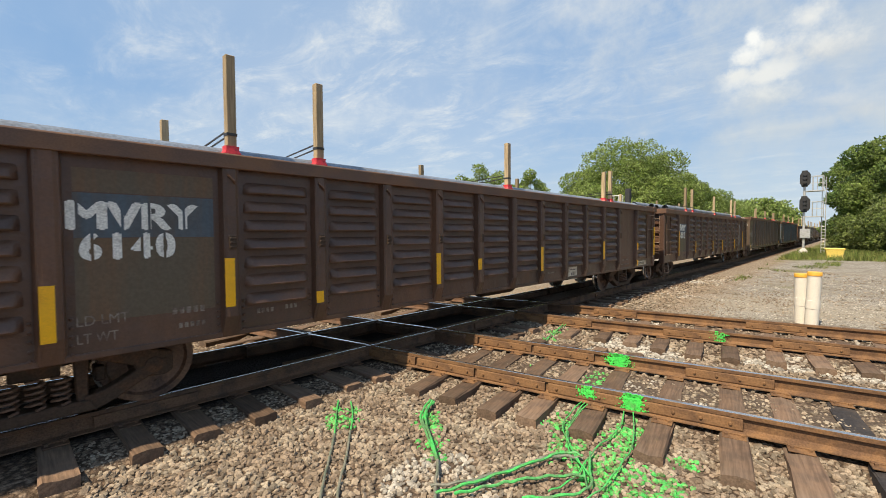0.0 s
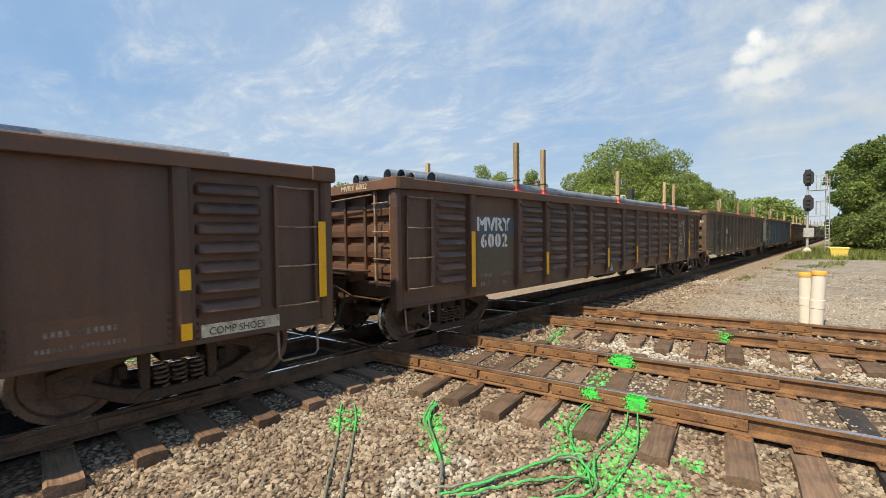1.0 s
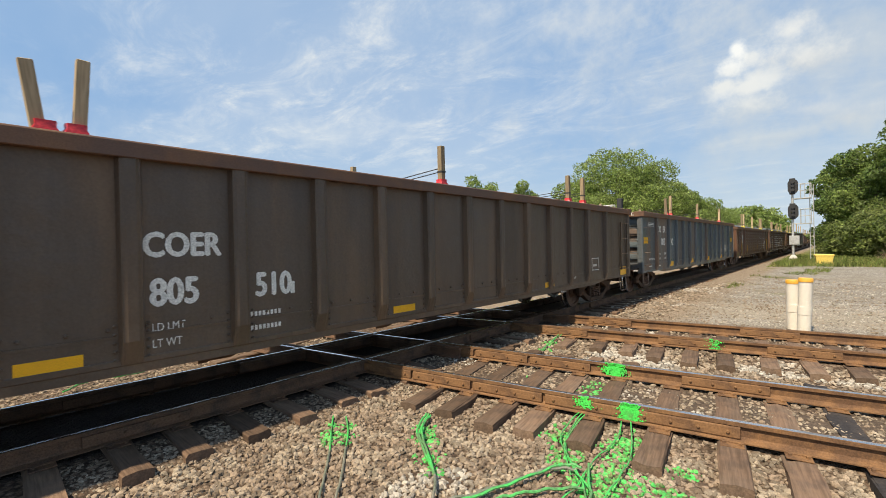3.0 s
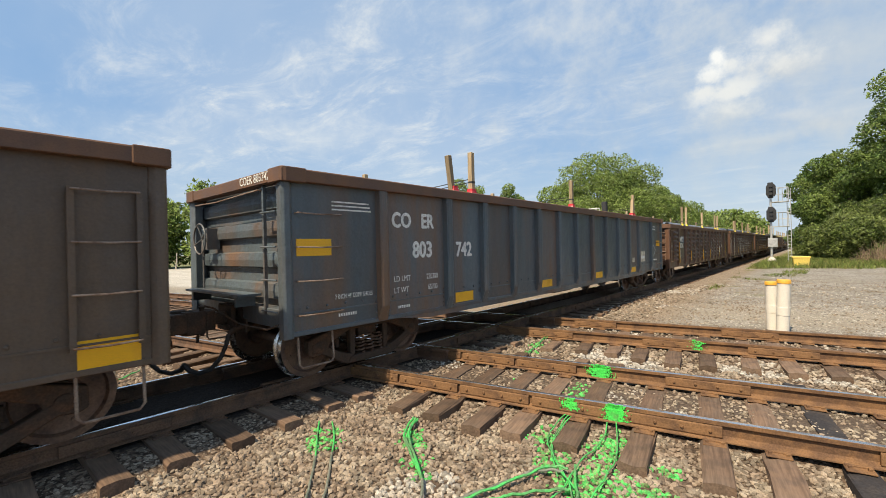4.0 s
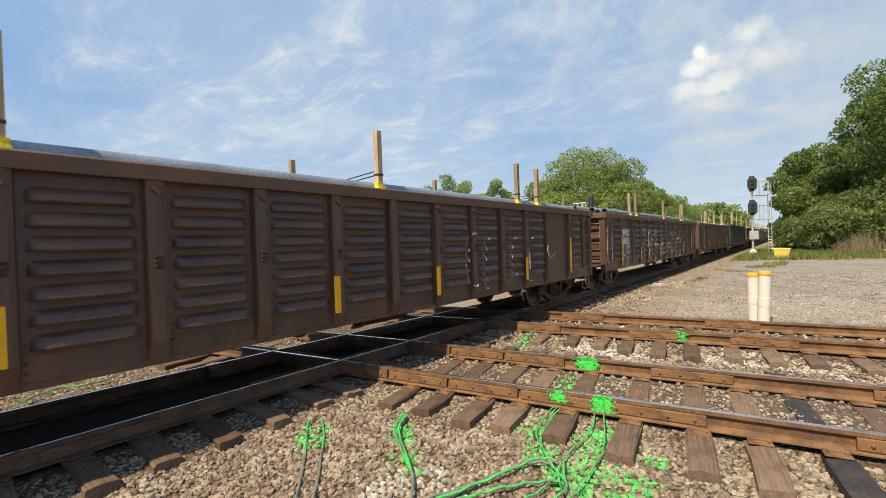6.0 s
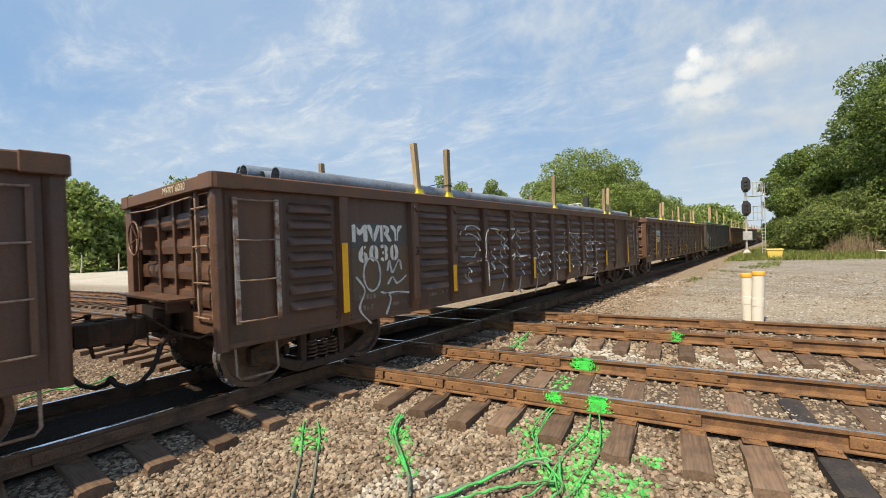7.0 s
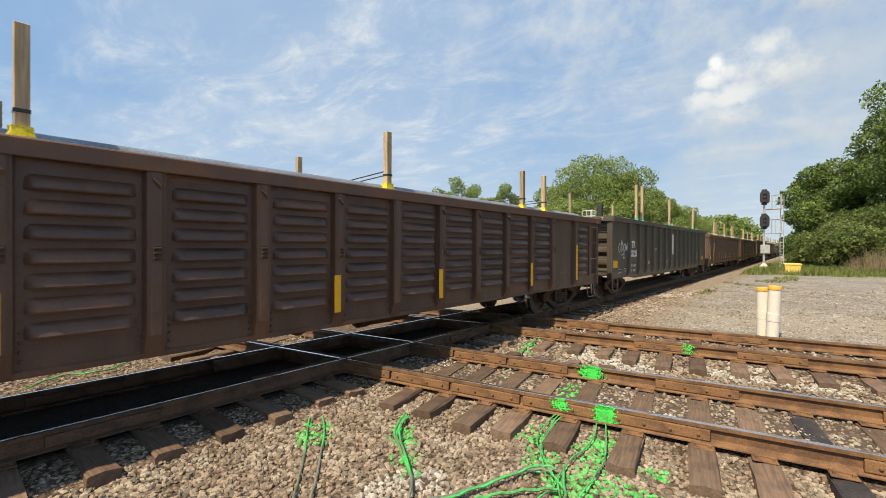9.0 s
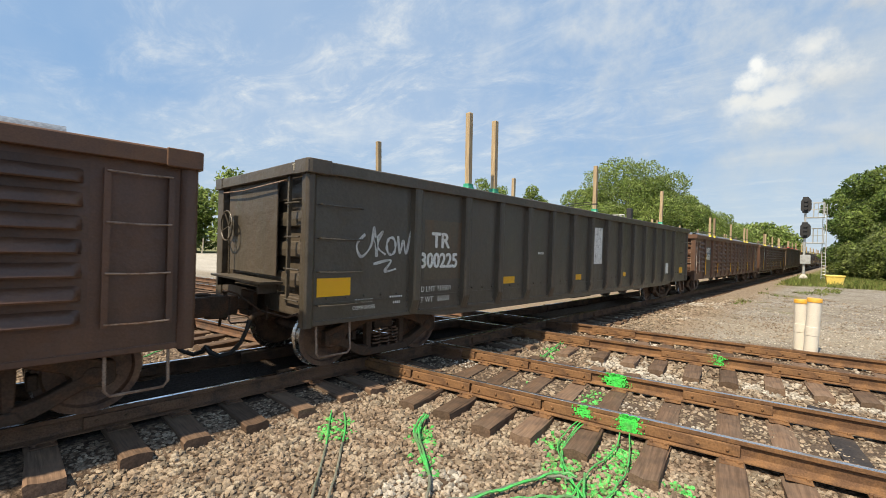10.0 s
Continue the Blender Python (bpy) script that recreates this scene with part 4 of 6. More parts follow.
    # reflective strips
    for k, (p, z0, z1) in enumerate(spec.get("strips", ())):
        w = 0.048
        put("reflective_strip", mesh_of("reflective_strip", Shape().box(HW - 0.004, HW - 0.001, p - w, p + w, z0, z1)), YELLOW, car)
    for p, w, z0, h in spec.get("plates", ()):
        put("reflective_strip", mesh_of("reflective_strip", Shape().box(SX, SX + 0.005, p, p + w, z0, z0 + h)), YELLOW, car)
    for p, w, z0, h, mat in spec.get("patches", ()):
        put("painted_patch", mesh_of("painted_patch", Shape().box(SX - 0.001, SX + 0.002, p, p + w, z0, z0 + h)), mat, car)
    for txt, p, z0, size, sq, mat in spec.get("text", ()):
        lettering("lettering", txt, size, mat, car, p, z0, SX + 0.005, sq)
    for txt, p, z0, size, sq, mat in spec.get("end_text", ()):
        lettering("lettering", txt, size, mat, car, -0.054, z0, p, sq, face="end")
    if spec.get("bars"):
        bars("small_writing", spec["bars"], OLDPAINT if rib else WHITEPAINT, car, x=SX + 0.002)
    for pts in spec.get("scrawl", ()):
        scrawl(car, pts, spec.get("line", 0.007), rib)
    return car, wheels, top


RIB_OUT = ((-0.060, 0.084), (-0.046, 0.094), (-0.012, 0.082), (0.032, 0.046), (0.060, 0.014), (0.066, 0.0))


def side_face(y, z):
    """How far the face of a ribbed side lies from the car's middle."""
    if any(abs(y - p) < 0.068 for p in RIB_POSTS) and z < 2.4:
        return HW - 0.003
    for p, q in zip(RIB_POSTS[1:-2], RIB_POSTS[2:-1]):
        if abs(y - (p + q) / 2) < 0.74 * 0.44:
            dz = z - 1.03 - 0.197 * round((z - 1.03) / 0.197)
            if 1.03 - 0.06 < z < 2.213 + 0.066 and dz > -0.060:
                return SX - 0.004 + float(np.interp(dz, [v for v, _ in RIB_OUT], [v for _, v in RIB_OUT]))
    return SX + 0.003


def scrawl(car, pts, width, ribbed):
    """A flat sprayed line over (y, z) points, smoothed."""
    fine = []
    P = [Vector((0, a, b)) for a, b in pts]
    P = [P[0]] + P + [P[-1]]
    for i in range(1, len(P) - 2):
        for k in range(14):
            t = k / 14
            a, b, c, d = P[i - 1], P[i], P[i + 1], P[i + 2]
            fine.append(0.5 * ((2 * b) + (c - a) * t + (2 * a - 5 * b + 4 * c - d) * t * t + (3 * b - a - 3 * c + d) * t ** 3))
    fine.append(P[-2])
    rings = []
    for i, p in enumerate(fine):
        d = fine[min(i + 1, len(fine) - 1)] - fine[max(i - 1, 0)]
        if d.length < 1e-6:
            continue
        q = Vector((0, -d.z, d.y)).normalized() * (width + 0.3 * width * math.sin(i * 0.3))
        xs = [(side_face(p.y + e * q.y, p.z + e * q.z) if ribbed else SX) + (0.014 if ribbed else 0.006) for e in (-1, 1)]
        rings.append([(xs[0], p.y - q.y, p.z - q.z), (xs[1], p.y + q.y, p.z + q.z), (xs[1] - 0.018, p.y + q.y, p.z + q.z), (xs[0] - 0.018, p.y - q.y, p.z - q.z)])
    put("spray_line", mesh_of("spray_line", Shape().loft(rings)), CHALK, car)


def pipe_load(spec, top):
    L = spec["L"]
    ld = tagged(new("pipe_load"), spec["load_label"], "pipe load", "loads of the freight train")
    lift = spec["lift"]
    r = 0.115
    z = top + lift - r
    n = 11

    def pipe(length):
        s = Shape()
        prof = [(0, r), (length, r)]
        k = 16
        outer = [[(rr * math.cos(t * 2 * math.pi / k), yy, rr * math.sin(t * 2 * math.pi / k)) for t in range(k)] for yy, rr in ((0.35, r * 0.9), (0.0, r * 0.9), (0, r), (length, r), (length, r * 0.9), (length - 0.35, r * 0.9))]
        return s.loft(outer)
    rnd = random.Random(spec["seed"])
    for k in range(n):
        x = -1.2 + 2.4 * k / (n - 1)
        q = rnd.choice((0, 0, 0.1, 0.25))
        ln = 14.6 - q * 2
        put("pipe", cached(("pipe", ln), lambda: pipe(ln), 0, True), PIPE, ld, (x, 0.75 + q + rnd.uniform(-0.1, 0.1), z - rnd.choice((0, 0, 0.02, 0.05))))
    for k in range(n - 1):
        put("pipe", cached(("pipe", 14.4), lambda: pipe(14.4), 0, True), PIPE, ld, (-1.08 + 2.4 * k / (n - 1), 0.9, z - 0.2))
    if lift > 0.1:
        for k in (1, 4, 5, 8):
            put("pipe", cached(("pipe", 13.6), lambda: pipe(13.6), 0, True), PIPE, ld, (-1.08 + 2.4 * k / (n - 1), 0.62 + 0.3 * (k % 2), z + 0.17 if k in (1, 5) else z + 0.05))
    for side, items in ((1, spec["near"]), (-1, spec["far"])):
        for y, zt, lean in items:
            h = zt - 1.3
            me = mesh_of("stake", Shape().loft([[(x, yy, zz) for x, yy in ((-0.045, -0.048), (0.045, -0.048), (0.045, 0.048), (-0.045, 0.048))] for zz in (0, h)]), 0.006)
            o = put("stake", me, STAKE, ld, (side * 1.30, y, 1.3))
            if lean:
                o.matrix_basis = pose(side * 1.30, y - lean * 0.55, 1.3, -math.degrees(math.atan2(lean, h)), 0, 0)
            if side > 0:
                put("wrap", mesh_of("wrap", Shape().loft([[(x * q, yy * q, zz) for x, yy in ((-0.055, -0.06), (0.0, -0.075), (0.055, -0.06), (0.06, 0.0), (0.055, 0.06), (0.0, 0.07), (-0.055, 0.06), (-0.07, 0.0))]
                    for zz, q in ((top - 0.02, 1.2), (top + 0.03, 1.35), (top + 0.07, 1.05), (top + 0.11, 1.1))]), 0, True), spec["wrap"], ld, (1.30, y, 0))
    for y, zt, lean in spec["near"]:
        if lean == 0:
            s = Shape()
            for dz in (0.24, 0.30):
                s.tube([(1.25, y, top + dz), (0.0, y + 0.05, top + dz - 0.06), (-1.25, y - 0.02, top + dz - 0.02)], 0.010, 4)
            s.box(1.25, 1.35, y - 0.052, y + 0.052, top + 0.22, top + 0.25)
            put("strap", mesh_of("strap", s), STRAP, ld, label="black steel banding strap")
    return ld


# ---------------------------------------------------------------- the train
def train_place(t):
    """How far the train's reference point lies along the track at t seconds."""
    return 15.8895076 - 11.8979359 * t - 0.1947498 * t * t + 0.0647109 * t * t * t - 0.0076315 * t * t * t * t + 0.0003228 * t * t * t * t * t


RIB_STRIPS = [(1.62, 0.85, 1.78), (4.02, 0.88, 1.35), (7.08, 0.86, 1.34), (9.12, 0.86, 1.34), (12.18, 0.86, 1.36), (14.6, 0.85, 1.78)]
STD_NEAR = [(3.2, 3.48, 0), (4.08, 3.50, 0), (8.05, 3.44, 0), (12.2, 3.47, 0), (13.15, 3.46, 0)]
STD_FAR = [(3.3, 3.46, 0), (4.1, 3.46, 0), (8.2, 3.42, 0), (12.4, 3.44, 0)]


def rib_spec(number, offset, seed, **kw):
    d = dict(style="rib", L=16.2, paint=BROWN, offset=offset, seed=seed, strips=RIB_STRIPS, near=STD_NEAR, far=STD_FAR, wrap=YWRAP, lift=0.13,
             label="dark brown ribbed-side gondola car with yellow reflective strips", load_label="blue-grey steel pipes strapped between timber stakes",
             text=[("MVRY", 1.83, 1.795, 0.335, -0.95, WHITEPAINT), (number, 1.93, 1.505, 0.335, -0.75, WHITEPAINT)],
             patches=[(1.80, 1.12, 1.72, 0.34, BLUEPATCH), (1.80, 1.12, 0.98, 0.735, GREYPATCH)], rim=RIM_RUST,
             end_text=[("MVRY " + number, 0.15, 2.43, 0.12, 1.2, PALEPATCH)],
             bars=[(1.9, 0.97, 0.33, 0.07), (2.5, 0.97, 0.38, 0.06), (1.9, 0.82, 0.28, 0.07), (2.55, 0.82, 0.3, 0.05), (3.4, 0.86, 0.2, 0.05), (3.75, 0.87, 0.16, 0.05), (13.82, 0.76, 0.42, 0.015), (13.82, 1.06, 0.42, 0.015), (13.82, 0.76, 0.015, 0.3), (14.23, 0.76, 0.015, 0.3), (13.92, 0.85, 0.2, 0.05), (13.7, 0.70, 0.2, 0.05)])
    d.update(kw)
    return d


def smooth_spec(offset, seed, paint, **kw):
    d = dict(style="smooth", L=16.2, paint=paint, offset=offset, seed=seed, near=STD_NEAR, far=STD_FAR, wrap=RED, lift=-0.12,
             load_label="steel pipes below the rim with timber stakes", rim=RIM_RUST, label="gondola car")
    d.update(kw)
    return d


def arc(cy, cz, ry, rz, a0, a1, n=9):
    return [(cy + ry * math.cos(radians(a0 + (a1 - a0) * k / n)), cz + rz * math.sin(radians(a0 + (a1 - a0) * k / n))) for k in range(n + 1)]


def build_train():
    cars = []
    cars.append(rib_spec("6140", -17.26, 1, wrap=RED, lift=0.12, strips=[(1.62, 0.86, 1.32), (3.0, 0.98, 1.48), (4.02, 0.9, 1.04), (6.06, 0.94, 1.42), (7.08, 1.1, 1.29), (9.12, 0.94, 1.44), (12.18, 1.04, 1.5), (14.6, 1.22, 1.42), (14.6, 0.74, 0.9), (16.06, 1.0, 1.9)],
                near=[(3.11, 3.61, 0), (4.15, 3.57, 0), (8.19, 3.45, 0), (12.61, 3.35, 0.06), (13.05, 3.42, 0)], far=[(3.12, 3.43, 0), (8.36, 3.36, 0), (12.4, 3.4, 0)],
                patches=[(1.80, 1.08, 1.70, 0.38, BLUEPATCH), (1.80, 1.08, 0.98, 0.715, GREYPATCH), (1.80, 1.08, 2.09, 0.2, GREYPATCH), (10.42, 0.42, 0.64, 0.42, PALEPATCH), (14.75, 0.80, 0.70, 0.15, PALEPATCH), (13.5, 0.75, 0.74, 0.32, RIM_RUST)],
                text=[("MVRY", 1.77, 1.775, 0.335, -0.95, WHITEPAINT), ("6140", 1.85, 1.515, 0.32, -0.67, WHITEPAINT), ("LD LMT", 1.80, 0.95, 0.125, -0.36, OLDPAINT), ("LT WT", 1.80, 0.80, 0.125, -0.28, OLDPAINT), ("COMP SHOES", 14.82, 0.74, 0.11, 0.85, STRAP)],
                bars=[(2.5, 0.96, 0.3, 0.06), (2.55, 0.82, 0.25, 0.05), (3.3, 0.86, 0.2, 0.05), (3.62, 0.87, 0.16, 0.05), (10.5, 0.86, 0.25, 0.02), (10.55, 0.74, 0.15, 0.06), (13.55, 0.80, 0.6, 0.04), (13.6, 0.92, 0.5, 0.05), (9.5, 0.85, 0.4, 0.03)]))
    cars.append(rib_spec("6002", 0.0, 2, wrap=RED, lift=0.2, near=[(3.2, 3.52, 0), (4.2, 3.52, 0), (8.2, 3.46, 0), (12.31, 3.50, 0), (13.36, 3.49, 0)], far=[(3.3, 3.46, 0), (8.2, 3.42, 0), (12.27, 3.46, 0), (13.3, 3.41, 0)], scrawl=[arc(13.8, 1.5, 0.12, 0.10, 20, 380), arc(13.8, 1.5, 0.22, 0.2, 80, 300), [(13.35, 2.0), (13.55, 2.1), (13.7, 1.95), (13.95, 2.15), (14.05, 2.0), (14.2, 2.2), (14.15, 1.8), (14.3, 1.6)], [(13.35, 1.2), (13.45, 1.05), (13.6, 1.2), (13.75, 1.0), (13.95, 1.15), (14.1, 1.0)], [(14.2, 1.8), (14.3, 1.4), (14.2, 1.1)], [(7.42, 0.95), (7.42, 0.72)], arc(7.42, 0.86, 0.1, 0.12, 190, 350)]))
    cars.append(smooth_spec(17.4, 3, TAUPE, plated=True, line=0.004, posts=CLOSE_POSTS, label="grey-brown smooth-sided gondola car with white stencils", near=[(3.3, 3.30, -0.25), (3.5, 3.38, 0.12), (8.1, 3.36, 0), (12.6, 3.36, 0), (13.4, 3.38, 0)], far=[(3.4, 3.42, 0), (8.2, 3.4, 0)],
                plates=[(0.15, 0.46, 0.74, 0.26), (3.07, 0.42, 0.73, 0.13), (6.9, 0.42, 0.73, 0.13), (11.2, 0.40, 0.75, 0.12), (15.55, 0.45, 0.74, 0.26)],
                patches=[(1.95, 0.80, 1.08, 1.20, STRAP)],
                text=[("COER", 3.92, 1.67, 0.32, 0.80, WHITEPAINT), ("805", 3.97, 1.21, 0.36, 0.78, WHITEPAINT), ("510", 4.94, 1.21, 0.36, 0.78, WHITEPAINT), ("LD LMT", 3.98, 0.97, 0.11, 0.75, WHITEPAINT), ("LT WT", 3.98, 0.82, 0.11, 0.75, WHITEPAINT), ("2 INCH HF", 0.72, 0.94, 0.075, 0.8, WHITEPAINT), ("COMP SHOES", 0.68, 0.84, 0.075, 0.8, WHITEPAINT)],
                end_text=[("COER", 0.95, 2.58, 0.15, 1.0, WHITEPAINT), ("805510", 0.92, 2.14, 0.17, 0.9, WHITEPAINT)],
                bars=[(4.84, 0.99, 0.4, 0.05), (4.84, 0.84, 0.4, 0.05), (1.3, 0.96, 0.2, 0.035), (1.34, 0.90, 0.1, 0.03), (5.35, 1.2, 0.05, 0.14), (13.6, 1.0, 0.42, 0.02), (13.6, 1.3, 0.42, 0.02), (13.6, 1.0, 0.02, 0.3), (14.02, 1.0, 0.02, 0.32), (13.68, 1.1, 0.25, 0.06), (12.4, 0.86, 0.3, 0.05)],
                scrawl=[arc(1.2, 1.52, 0.12, 0.11, 0, 360), [(1.15, 1.63), (1.22, 1.78), (1.3, 1.80), (1.26, 1.62)], [(0.3, 1.95), (0.32, 1.6), (0.55, 1.65), (0.6, 1.5)], arc(2.4, 1.62, 0.2, 0.16, 20, 300), [(2.3, 1.7), (2.45, 1.75), (2.5, 1.5), (2.6, 1.45)]]))
    cars.append(smooth_spec(34.8, 4, BLUE, label="blue-grey smooth-sided gondola car with rust stains", near=[(3.3, 3.36, -0.3), (3.83, 3.49, 0), (8.16, 3.43, 0), (13.2, 3.46, 0), (13.05, 3.30, 0.26)], far=[(3.42, 3.38, 0), (8.32, 3.37, 0)],
                plates=[(0.17, 0.49, 1.66, 0.21), (3.14, 0.50, 0.78, 0.17), (6.22, 0.5, 0.78, 0.17), (9.38, 0.5, 0.78, 0.17), (12.47, 0.48, 0.78, 0.17), (15.52, 0.47, 1.63, 0.22)],
                patches=[(13.57, 0.47, 1.09, 0.37, PALEPATCH), (12.62, 0.25, 1.11, 0.15, PALEPATCH)],
                text=[("CO", 1.70, 2.05, 0.31, 0.85, WHITEPAINT), ("ER", 2.32, 2.05, 0.31, 0.85, WHITEPAINT), ("803", 2.12, 1.59, 0.35, 0.86, WHITEPAINT), ("742", 3.17, 1.58, 0.35, 0.86, WHITEPAINT), ("LD LMT", 1.72, 1.24, 0.12, 0.85, WHITEPAINT), ("LT WT", 1.72, 1.07, 0.12, 0.85, WHITEPAINT), ("220300", 2.42, 1.24, 0.12, 0.75, WHITEPAINT), ("65700", 2.45, 1.07, 0.12, 0.75, WHITEPAINT), ("2 INCH HF COMP SHOES", 0.70, 1.09, 0.09, 0.62, WHITEPAINT)],
                end_text=[("COER 803742", 0.45, 2.58, 0.15, 0.9, WHITEPAINT)],
                bars=[(0.68, 2.34, 0.6, 0.02), (0.68, 2.29, 0.62, 0.02), (0.68, 2.24, 0.64, 0.02), (0.75, 0.86, 0.3, 0.04), (1.8, 0.84, 0.25, 0.04), (15.0, 2.25, 0.45, 0.05), (15.05, 2.36, 0.36, 0.04), (15.0, 1.1, 0.6, 0.04), (14.7, 0.8, 0.03, 0.5), (13.6, 1.2, 0.4, 0.1)],
                scrawl=[[(15.18, 1.68), (15.18, 1.67), (15.42, 1.48), (15.41, 1.47), (15.18, 1.27), (15.17, 1.27), (14.95, 1.48), (14.96, 1.49), (15.18, 1.68)]]))
    cars.append(rib_spec("6026", 52.2, 5, scrawl=[arc(0.45, 1.5, 0.12, 0.12, 20, 300), [(0.35, 1.7), (0.5, 1.75), (0.6, 1.65), (0.5, 1.4)], [(1.95, 1.4), (2.1, 1.4), (2.1, 1.0), (1.9, 1.1), (2.3, 1.15)], arc(12.5, 1.3, 0.2, 0.5, 90, 280), arc(11.7, 1.4, 0.15, 0.4, 60, 300), arc(13.5, 1.5, 0.3, 0.2, 90, 330), arc(10.7, 1.3, 0.15, 0.5, 80, 290), arc(10.2, 1.4, 0.2, 0.5, 70, 300)]))
    graf = [[(4.29, 1.87), (4.38, 2.0), (4.53, 2.05), (4.69, 2.05), (4.84, 1.96), (4.95, 1.82), (5.02, 1.68), (5.04, 1.54), (4.97, 1.38), (4.9, 1.38), (4.74, 1.36), (4.6, 1.34), (4.51, 1.32)],
             [(4.46, 1.88), (4.59, 1.9), (4.72, 1.86), (4.8, 1.74), (4.82, 1.62), (4.78, 1.51), (4.67, 1.46), (4.54, 1.47), (4.28, 1.48)],
             [(4.94, 1.39), (5.05, 1.37), (5.1, 1.27), (5.11, 1.07), (5.11, 0.87)],
             [(4.5, 1.27), (4.52, 1.13), (4.5, 1.0)],
             [(4.43, 1.19), (4.44, 1.06), (4.47, 1.0)]]
    graf += [[(5.02, 1.66), (5.05, 1.87), (5.15, 1.98), (5.3, 2.0), (5.48, 1.98), (5.64, 1.89), (5.74, 1.73), (5.69, 1.51), (5.62, 1.41)],
             [(5.34, 1.6), (5.33, 1.51), (5.35, 1.41), (5.33, 1.29), (5.31, 1.15)],
             [(5.32, 1.19), (5.41, 1.33), (5.57, 1.37), (5.72, 1.27), (5.8, 1.06), (5.78, 0.85), (5.7, 0.72)]]
    graf += [[(5.73, 1.78), (5.74, 1.89), (5.88, 1.97), (6.07, 2.0), (6.28, 1.98), (6.4, 1.95), (6.63, 1.92), (7.03, 1.95), (7.31, 1.96), (7.32, 1.75), (7.3, 1.34), (7.08, 1.33), (6.91, 1.35)],
             [(5.78, 1.62), (5.92, 1.73), (6.09, 1.83), (6.27, 1.96)],
             [(5.87, 1.67), (5.87, 1.56), (5.94, 1.44), (6.1, 1.43), (6.21, 1.54), (6.19, 1.74)],
             [(6.38, 1.95), (6.41, 1.77), (6.37, 1.65), (6.4, 1.49), (6.38, 1.4), (6.19, 1.42), (6.07, 1.34)],
             [(6.38, 1.4), (6.71, 1.41)]]
    graf += [[(6.4, 1.39), (6.54, 1.27), (6.56, 1.08), (6.52, 0.86), (6.45, 0.69), (6.38, 0.63)],
             [(6.45, 0.69), (6.54, 0.58)],
             [(7.16, 1.31), (7.32, 1.19), (7.37, 0.97), (7.32, 0.7), (7.21, 0.51)],
             [(7.41, 1.36), (7.64, 1.46), (7.88, 1.4), (7.93, 1.13), (7.8, 0.9), (7.62, 0.9), (7.49, 1.06), (7.5, 1.24), (7.41, 1.36)]]
    graf += [[(8.48, 0.71), (8.46, 1.07), (8.62, 1.35), (8.81, 1.44), (8.97, 1.37), (9.01, 1.11)],
             [(8.98, 1.92), (9.0, 1.54), (8.98, 1.11)],
             [(8.98, 1.92), (9.42, 1.92), (9.86, 1.9), (10.43, 1.91), (10.88, 1.86), (10.96, 1.67)],
             [(9.39, 1.88), (9.44, 1.61), (9.32, 1.34), (9.38, 1.07), (9.34, 0.94)],
             [(9.83, 1.88), (9.77, 1.6), (9.83, 1.22), (9.94, 1.07), (9.96, 0.73)],
             [(9.4, 1.48), (9.69, 1.49), (9.83, 1.31)],
             [(9.94, 1.09), (10.3, 1.07)]]
    graf += [[(10.42, 1.68), (10.58, 1.37), (10.48, 1.17), (10.6, 0.86), (10.5, 0.67)],
             [(10.87, 1.72), (11.05, 1.45), (11.34, 1.22), (11.22, 0.96), (10.83, 0.94), (11.31, 0.79), (11.0, 0.66)],
             [(10.32, 1.48), (10.69, 1.67), (11.06, 1.56), (10.76, 1.36), (10.41, 1.43), (11.16, 1.66), (11.57, 1.6), (11.24, 1.39), (11.56, 1.43)]]
    graf += [arc(2.15, 1.32, 0.16, 0.24, 0, 360), [(1.85, 1.3), (2.0, 1.1), (1.9, 0.85), (2.1, 0.62)], [(2.3, 1.05), (2.5, 0.95), (2.4, 0.7)], [(2.4, 1.0), (2.6, 1.02), (2.9, 0.98)], [(2.45, 1.35), (2.5, 1.5), (2.55, 1.32), (2.7, 1.5), (2.75, 1.35)], [(2.45, 1.15), (2.55, 1.25), (2.65, 1.15), (2.85, 1.25)]]
    cars.append(rib_spec("6030", 69.6, 6, line=0.013, ladder=PEELED, lift=0.2, scrawl=graf, near=[(3.35, 3.42, -0.18), (4.15, 3.44, 0), (8.70, 3.45, 0.1), (12.69, 3.42, 0.05), (13.14, 3.47, 0.05)], far=[(3.3, 3.46, 0), (8.58, 3.39, 0), (12.5, 3.40, 0)]))
    cars.append(rib_spec("6037", 87.0, 7, paint=BROWN, lift=0.10, scrawl=[arc(2.35, 0.98, 0.06, 0.08, 40, 320)], near=[(3.62, 3.40, 0.14), (4.20, 3.48, 0), (8.12, 3.43, 0), (12.12, 3.40, 0), (13.13, 3.42, 0)], far=[(3.72, 3.33, 0.08), (4.20, 3.44, 0), (8.2, 3.42, 0)]))
